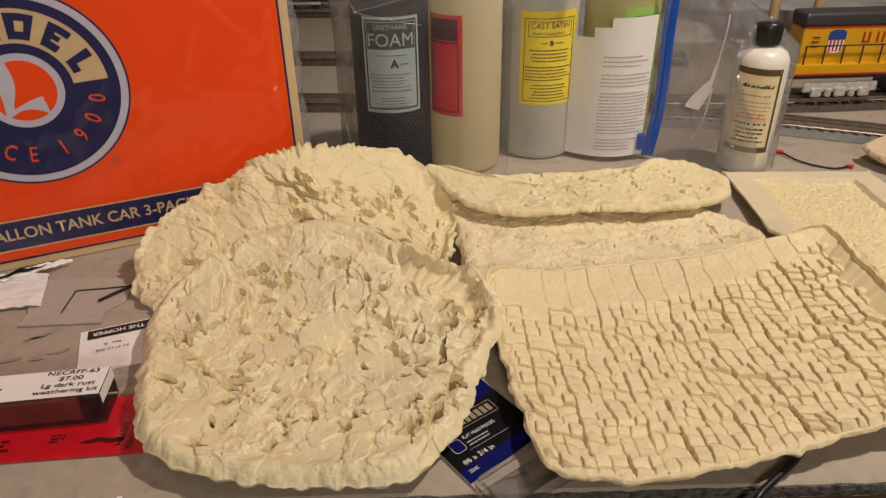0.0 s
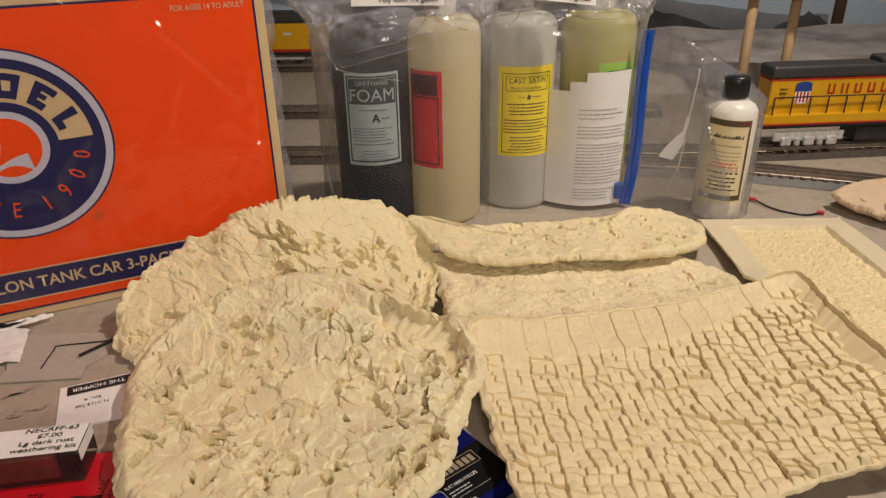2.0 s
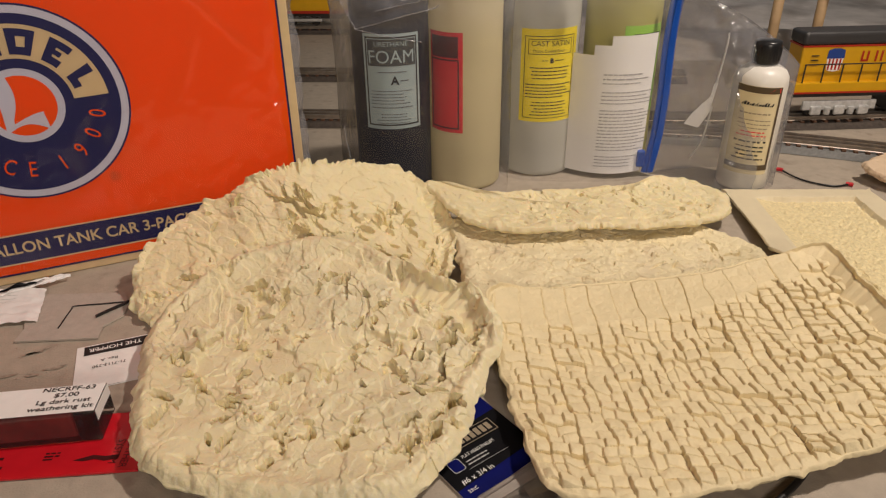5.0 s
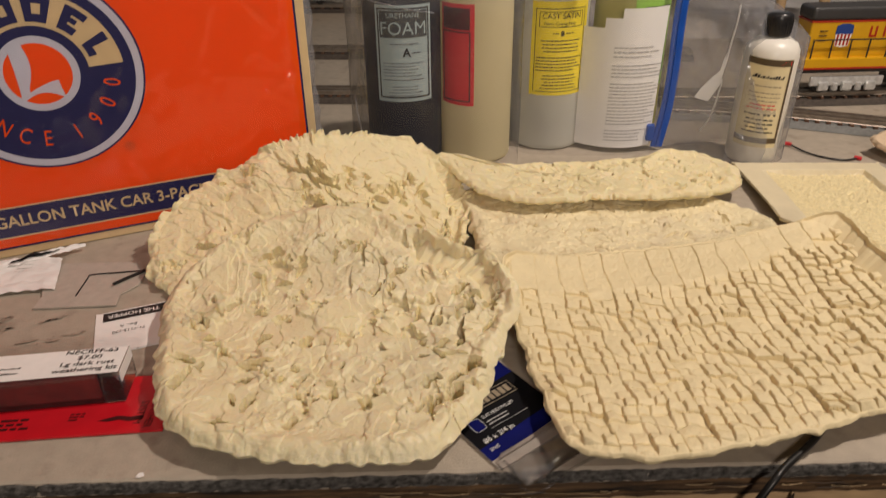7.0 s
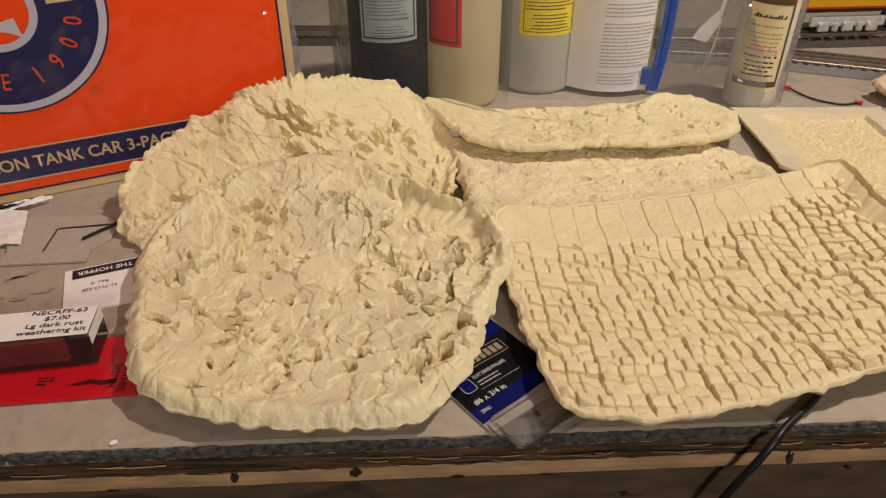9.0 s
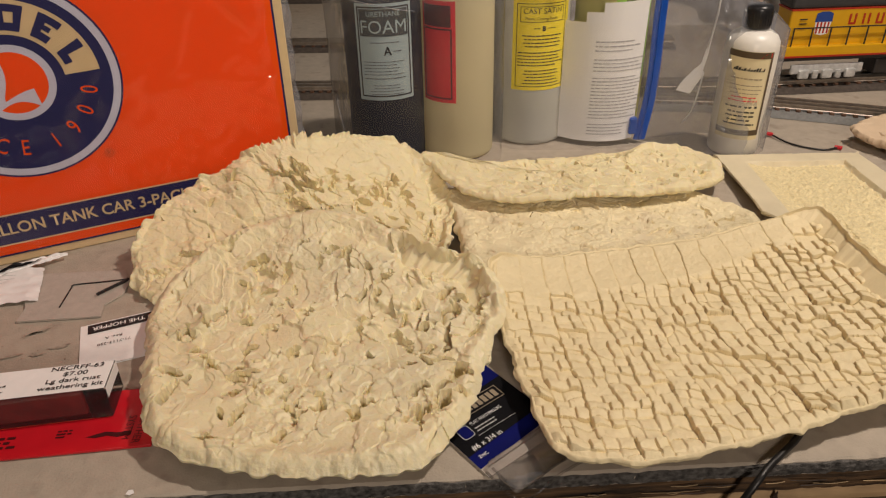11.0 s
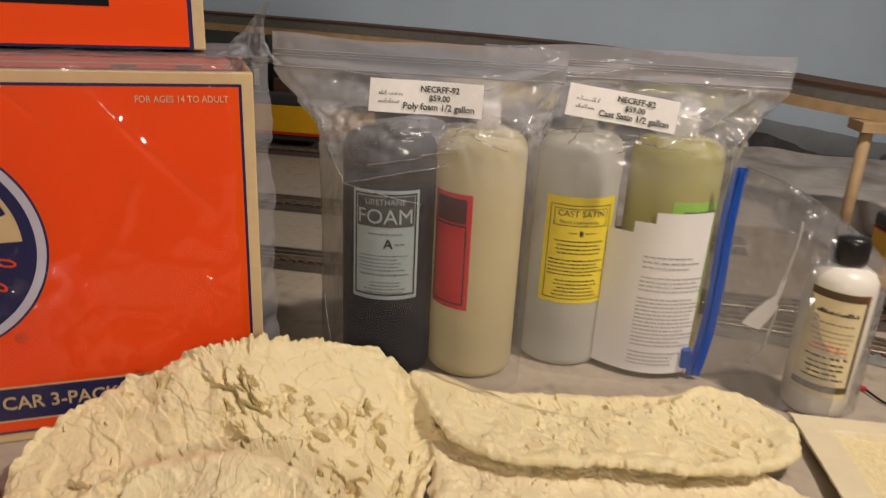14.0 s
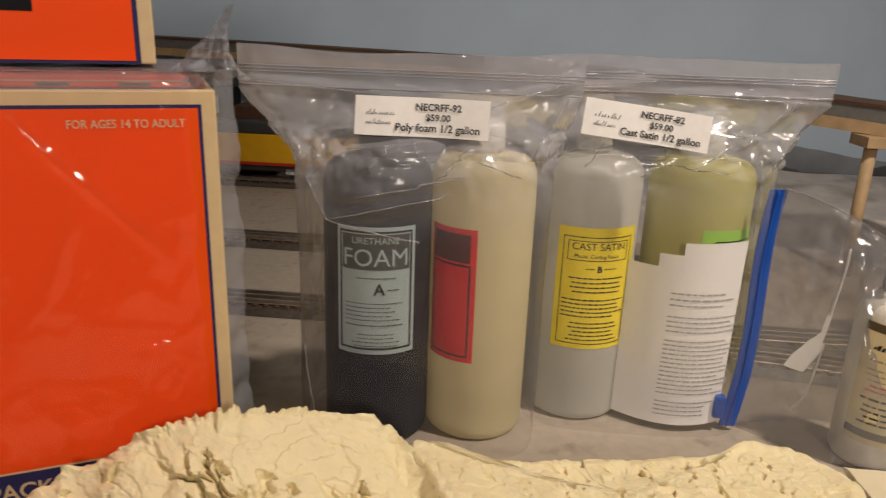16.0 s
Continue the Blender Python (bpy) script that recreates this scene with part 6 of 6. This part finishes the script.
part("cab_roof", box_bm(0.19, LL - 0.05, 0.014, 0.050, 0.138, 0.149, 0.004, 3), LOCO_GREY, loco, "raised grey roof housing")
part("walkway", box_bm(-0.002, LL + 0.002, 0.0, 0.064, 0.045, 0.061, 0.0015), LOCO_YELLOW, loco, "yellow side sill")
part("sill_line", box_bm(-0.0025, LL + 0.0025, -0.0006, 0.0646, 0.0435, 0.0465), LOCO_RED, loco, "red sill line")
part("roof_line", box_bm(0.0055, LL - 0.0055, 0.0094, 0.0546, 0.1160, 0.1188), LOCO_RED, body, "red line")
lf = lambda off: (lambda u, v: (u, 0.010 - off, v))
part("lettering_bars", shape_bm(lf(0.0006), sum([[rect(0.104 + 0.023 * k, 0.092, 0.1075 + 0.023 * k, 0.109), rect(0.113 + 0.023 * k, 0.092, 0.1165 + 0.023 * k, 0.109)] +
                                                 ([rect(0.1075 + 0.023 * k, 0.092, 0.113 + 0.023 * k, 0.0952)] if k != 1 else []) for k in range(8)], [])), LOCO_RED, body, "red bars")
part("shield", shape_bm(lf(0.0006), [[(0.051, 0.0790), (0.062, 0.0765), (0.073, 0.0790), (0.0755, 0.098), (0.0485, 0.098)]]), PAPER, body, "white shield")
part("shield_stripes", shape_bm(lf(0.0009), [rect(0.0515 + 0.0060 * k, 0.0795, 0.0545 + 0.0060 * k, 0.0975) for k in range(4)]), LOCO_RED, body, "red stripes")
part("shield_head", shape_bm(lf(0.0009), [[(0.0475, 0.0978), (0.0765, 0.0978), (0.0755, 0.1110), (0.067, 0.1140), (0.057, 0.1140), (0.0485, 0.1110)]]), BLUE_PRINT, body, "blue shield head")
for k in range(3):
    part("louvre", box_bm(0.022, 0.034, 0.0085, 0.0105, 0.088 + 0.007 * k, 0.0895 + 0.007 * k), DARK_METAL, body)
post = mesh_of(box_bm(-0.0009, 0.0009, -0.0009, 0.0009, 0.0, 0.030), DARK_METAL, name="handrail_post")
for k in range(15):
    piece("handrail_post", post, pose(0.012 + k * 0.031, 0.0025, 0.061), loco)
part("handrail", box_bm(0.012, 0.012 + 14 * 0.031, 0.0016, 0.0034, 0.0895, 0.0912), DARK_METAL, loco)
wheel = mesh_of(lathe_bm([(0.0115, 0.0), (0.0115, 0.003), (0.0100, 0.0035), (0.0100, 0.007)], 20), DARK_METAL, name="wheel")
for tx in (0.085, LL - 0.085):
    tr = part("truck", box_bm(tx - 0.062, tx + 0.062, 0.004, 0.010, 0.014, 0.030, 0.002), LOCO_SILVER, loco, "silver truck side frame")
    for k in (-1, 0, 1):
        part("journal", box_bm(tx + k * 0.040 - 0.009, tx + k * 0.040 + 0.009, -0.001, 0.006, 0.007, 0.022, 0.0025), LOCO_SILVER, tr)
        piece("wheel", wheel, pose(tx + k * 0.040, 0.018, 0.0115, 90, 0, 0), tr)
    for k in (-0.5, 0.5):
        part("spring", lathe_bm([(0.005, 0.008), (0.0055, 0.011), (0.005, 0.014), (0.0055, 0.017), (0.005, 0.02)], 10), LOCO_SILVER, tr).matrix_basis = pose(tx + k * 0.040, 0.003, 0)
part("fuel_tank", box_bm(LL / 2 - 0.06, LL / 2 + 0.06, 0.008, 0.056, 0.008, 0.034, 0.003), DARK_METAL, loco, "dark fuel tank")

coach = thing("toy_train_car", "yellow toy train car with grey roof on a far track", "train car", (-0.88, 2.045 - 0.045, 0.0182), -1.5)
part("body", box_bm(0.0, 0.62, 0.0, 0.06, 0.040, 0.108, 0.002), LOCO_YELLOW, coach, "yellow body")
part("roof", box_bm(-0.002, 0.622, -0.002, 0.062, 0.106, 0.136, 0.010, 3), LOCO_GREY, coach, "grey roof")
part("sill", box_bm(0.0, 0.62, -0.001, 0.061, 0.034, 0.041), LOCO_RED, coach, "dark red sill")
part("frame", box_bm(0.01, 0.61, 0.004, 0.056, 0.020, 0.0345), DARK_METAL, coach, "dark frame")
for k in range(2):
    part("plate", box_bm(0.10 + k * 0.40, 0.122 + k * 0.40, -0.0012, 0.002, 0.078, 0.085), STEEL_INK, coach, "small white plate")
for tx in (0.1, 0.5):
    tr = part("truck", box_bm(tx - 0.05, tx + 0.05, 0.004, 0.010, 0.012, 0.028, 0.002), LOCO_SILVER, coach, "silver truck")
    for k in (-1, 1):
        piece("wheel", wheel, pose(tx + k * 0.032, 0.018, 0.0115, 90, 0, 0), tr)

# raised line on wooden trestles
raised = thing("raised_railway", "elevated grey railway deck on tan wooden trestles", "trestle", (0.65, 1.5, 0))
DECK = [(-1.3, 2.32, 0.334), (-0.774, 2.27, 0.330), (0.063, 2.10, 0.314), (0.45, 1.80, 0.300), (0.640, 1.575, 0.289), (0.86, 1.40, 0.277), (1.15, 1.25, 0.266), (1.5, 1.15, 0.258)]


def deck_sweep(profile):
    p = [Vector(q) for q in DECK]
    fine = []
    for i in range(len(p) - 1):
        a, b, c, d = p[max(i - 1, 0)], p[i], p[i + 1], p[min(i + 2, len(p) - 1)]
        for k in range(16):
            s = k / 16
            fine.append(0.5 * (2 * b + (c - a) * s + (2 * a - 5 * b + 4 * c - d) * s * s + (3 * b - a - 3 * c + d) * s ** 3))
    fine.append(p[-1])
    bm = bmesh.new()
    rows = []
    for i, q in enumerate(fine):
        d = (fine[min(i + 1, len(fine) - 1)] - fine[max(i - 1, 0)]).normalized()
        nrm = Vector((-d.y, d.x, 0)).normalized()
        rows.append([bm.verts.new(q + nrm * o + Vector((0, 0, h))) for o, h in profile])
    m = len(profile)
    for a, b in zip(rows, rows[1:]):
        for k in range(m):
            bm.faces.new((a[k], b[k], b[(k + 1) % m], a[(k + 1) % m]))
    bm.faces.new(rows[0]), bm.faces.new(rows[-1])
    bmesh.ops.recalc_face_normals(bm, faces=bm.faces[:])
    return bm


part("deck", deck_sweep([(0.0, -0.026), (0.09, -0.026), (0.09, -0.004), (0.0, -0.004)]), DECK_GREY, raised, "grey deck", local=False)
part("edge", deck_sweep([(-0.002, -0.0038), (0.094, -0.0038), (0.094, 0.002), (-0.002, 0.002)]), DARK_WOOD, raised, "dark brown edge", local=False)
part("joist", deck_sweep([(-0.006, -0.046), (0.09, -0.046), (0.09, -0.0265), (-0.006, -0.0265)]), TAN_WOOD, raised, "tan wooden joist", local=False)
for bx, by, bz, yaw in ((0.655, 1.515, 0.240, 0), (1.05, 1.275, 0.218, 20), (0.20, 1.975, 0.258, -30)):
    part("bolster", box_bm(0, 0.13, -0.01, 0.05, bz - 0.018, bz, 0.001, m=pose(bx, by, 0, 0, 0, yaw)), TAN_WOOD, raised, local=False)
    for k in (0.018, 0.105):
        part("post", lathe_bm([(0.010, 0.0), (0.010, bz - 0.018)], 16), TAN_WOOD, raised, "round tan post", smooth=True).matrix_basis = pose(
            bx + k * math.cos(radians(yaw)) - 0.65, by + 0.012 + k * math.sin(radians(yaw)) - 1.5, 0)

# plaster hills
ground_v = []
GX, GY = 90, 50
for j in range(GY + 1):
    for i in range(GX + 1):
        x, y = 0.10 + 2.1 * i / GX, 1.66 + 0.62 * j / GY
        e = min(i, GX - i) / 10
        e = min(e, 1, j / 6)
        h = e * (0.02 + 0.16 * max(0, noise.noise(Vector((x * 1.6, y * 1.8, 3))) * 0.3 + 0.03) + 0.012 * noise.noise(Vector((x * 7, y * 7, 1))) + 0.025 * (y - 1.62) / 0.7)
        ground_v.append((x - 1.1, y - 1.95, max(0.0006, h)))
me = bpy.data.meshes.new("plaster_hill")
me.from_pydata(ground_v, [], [(j * (GX + 1) + i, j * (GX + 1) + i + 1, (j + 1) * (GX + 1) + i + 1, (j + 1) * (GX + 1) + i) for j in range(GY) for i in range(GX)])
me.polygons.foreach_set("use_smooth", [True] * len(me.polygons))
me.materials.append(PLASTER)
hill = new("plaster_hill", me)
hill.location = (1.1, 1.95, 0)
part("panel", box_bm(1.33, 2.30, 2.385, 2.397, 0.0, 0.42, 0.001), SKY_WALL, thing("backdrop_board", "grey blue backdrop board with a dark edge strip", "board", (1.8, 2.39, 0)), local=False)
part("edge_strip", box_bm(1.30, 1.33, 2.38, 2.397, 0.0, 0.42, 0.001), DARK_WOOD, bpy.data.objects["backdrop_board"], "dark edge strip", local=False)
tagged(hill, "low unpainted plaster hills of the railway scenery", "scenery")


# brown ground along the foot of the wall
def ridge(u, v):
    h = 0.020 + 0.012 * noise.noise(Vector((u * 5, v * 6, 7))) + 0.005 * noise.noise(Vector((u * 22, v * 22, 2)))
    return (u, v, max(0.0008, h * min(1, (v - 2.0) / 0.06) * min(1, (u - 0.05) / 0.1)))


strip = sheet_bm(ridge, 0.06, 2.2, 2.0, 2.392, 120, 26)
ground = new("brown_ground", mesh_of(strip, BROWN_GROUND, True, "brown_ground"))
tagged(ground, "rough brown scenery ground along the foot of the wall", "scenery")

# dark and mid grey patches low on the wall
DARK_PATCH = material("dark_grey_wall_patch", (0.105, 0.108, 0.118), 0.9, vary=0.3, scale=9, blotch=0.5, blotch_scale=14, blotch_colour=(0.24, 0.25, 0.27, 1))
MID_PATCH = material("mid_grey_wall_patch", (0.30, 0.335, 0.38), 0.9, vary=0.2, scale=9)


# a flat patch just off the wall, with an uneven top edge
def painted(x0, x1, top, off, seed):
    pts = [(x0 + (x1 - x0) * k / 60, 0.0) for k in range(61)]
    quads = []
    edge = lambda x: max(0.004, top(x) + 0.012 * noise.noise(Vector((x * 18, seed, 0))) + 0.006 * noise.noise(Vector((x * 60, seed, 3))))
    for (a, _), (b, _) in zip(pts, pts[1:]):
        quads.append([(a, 0.0), (b, 0.0), (b, edge(b)), (a, edge(a))])
    return shape_bm(lambda u, v: (u, 2.4 - off, v), quads)


north = bpy.data.objects["wall_north"]
part("wall_patch", painted(-0.2, 1.29, lambda x: 0.150 - 0.085 * min(max((x - 0.55) / 0.6, 0), 1), 0.002, 3), MID_PATCH, north, "mid grey patch low on the wall")
part("wall_patch", painted(-0.2, 1.02, lambda x: 0.125 - 0.115 * min(max((x - 0.62) / 0.38, 0), 1), 0.004, 8), DARK_PATCH, north, "dark grey patch low on the wall")
part("wall_patch", painted(1.12, 1.29, lambda x: 0.075 - 0.04 * abs(x - 1.22) / 0.08, 0.004, 15), DARK_PATCH, north, "dark grey patch low on the wall")

# dark crates on the far side of the layout, behind the train car
crate = thing("dark_crate", "black storage crate on the far side of the layout", "crate", (-0.70, 2.12, 0))
part("body", box_bm(-0.10, 0.085, 0.0, 0.12, 0.0008, 0.215, 0.004), BLACK_CARD, crate)
part("handle", box_bm(0.055, 0.068, -0.006, 0.001, 0.155, 0.200, 0.002), STEEL_INK, crate, "pale strap")
crate = thing("dark_crate", "small dark red brown crate on the far side of the layout", "crate", (-0.55, 2.12, 0))
part("body", box_bm(-0.045, 0.06, 0.0, 0.10, 0.0008, 0.178, 0.004), DARK_WOOD, crate)
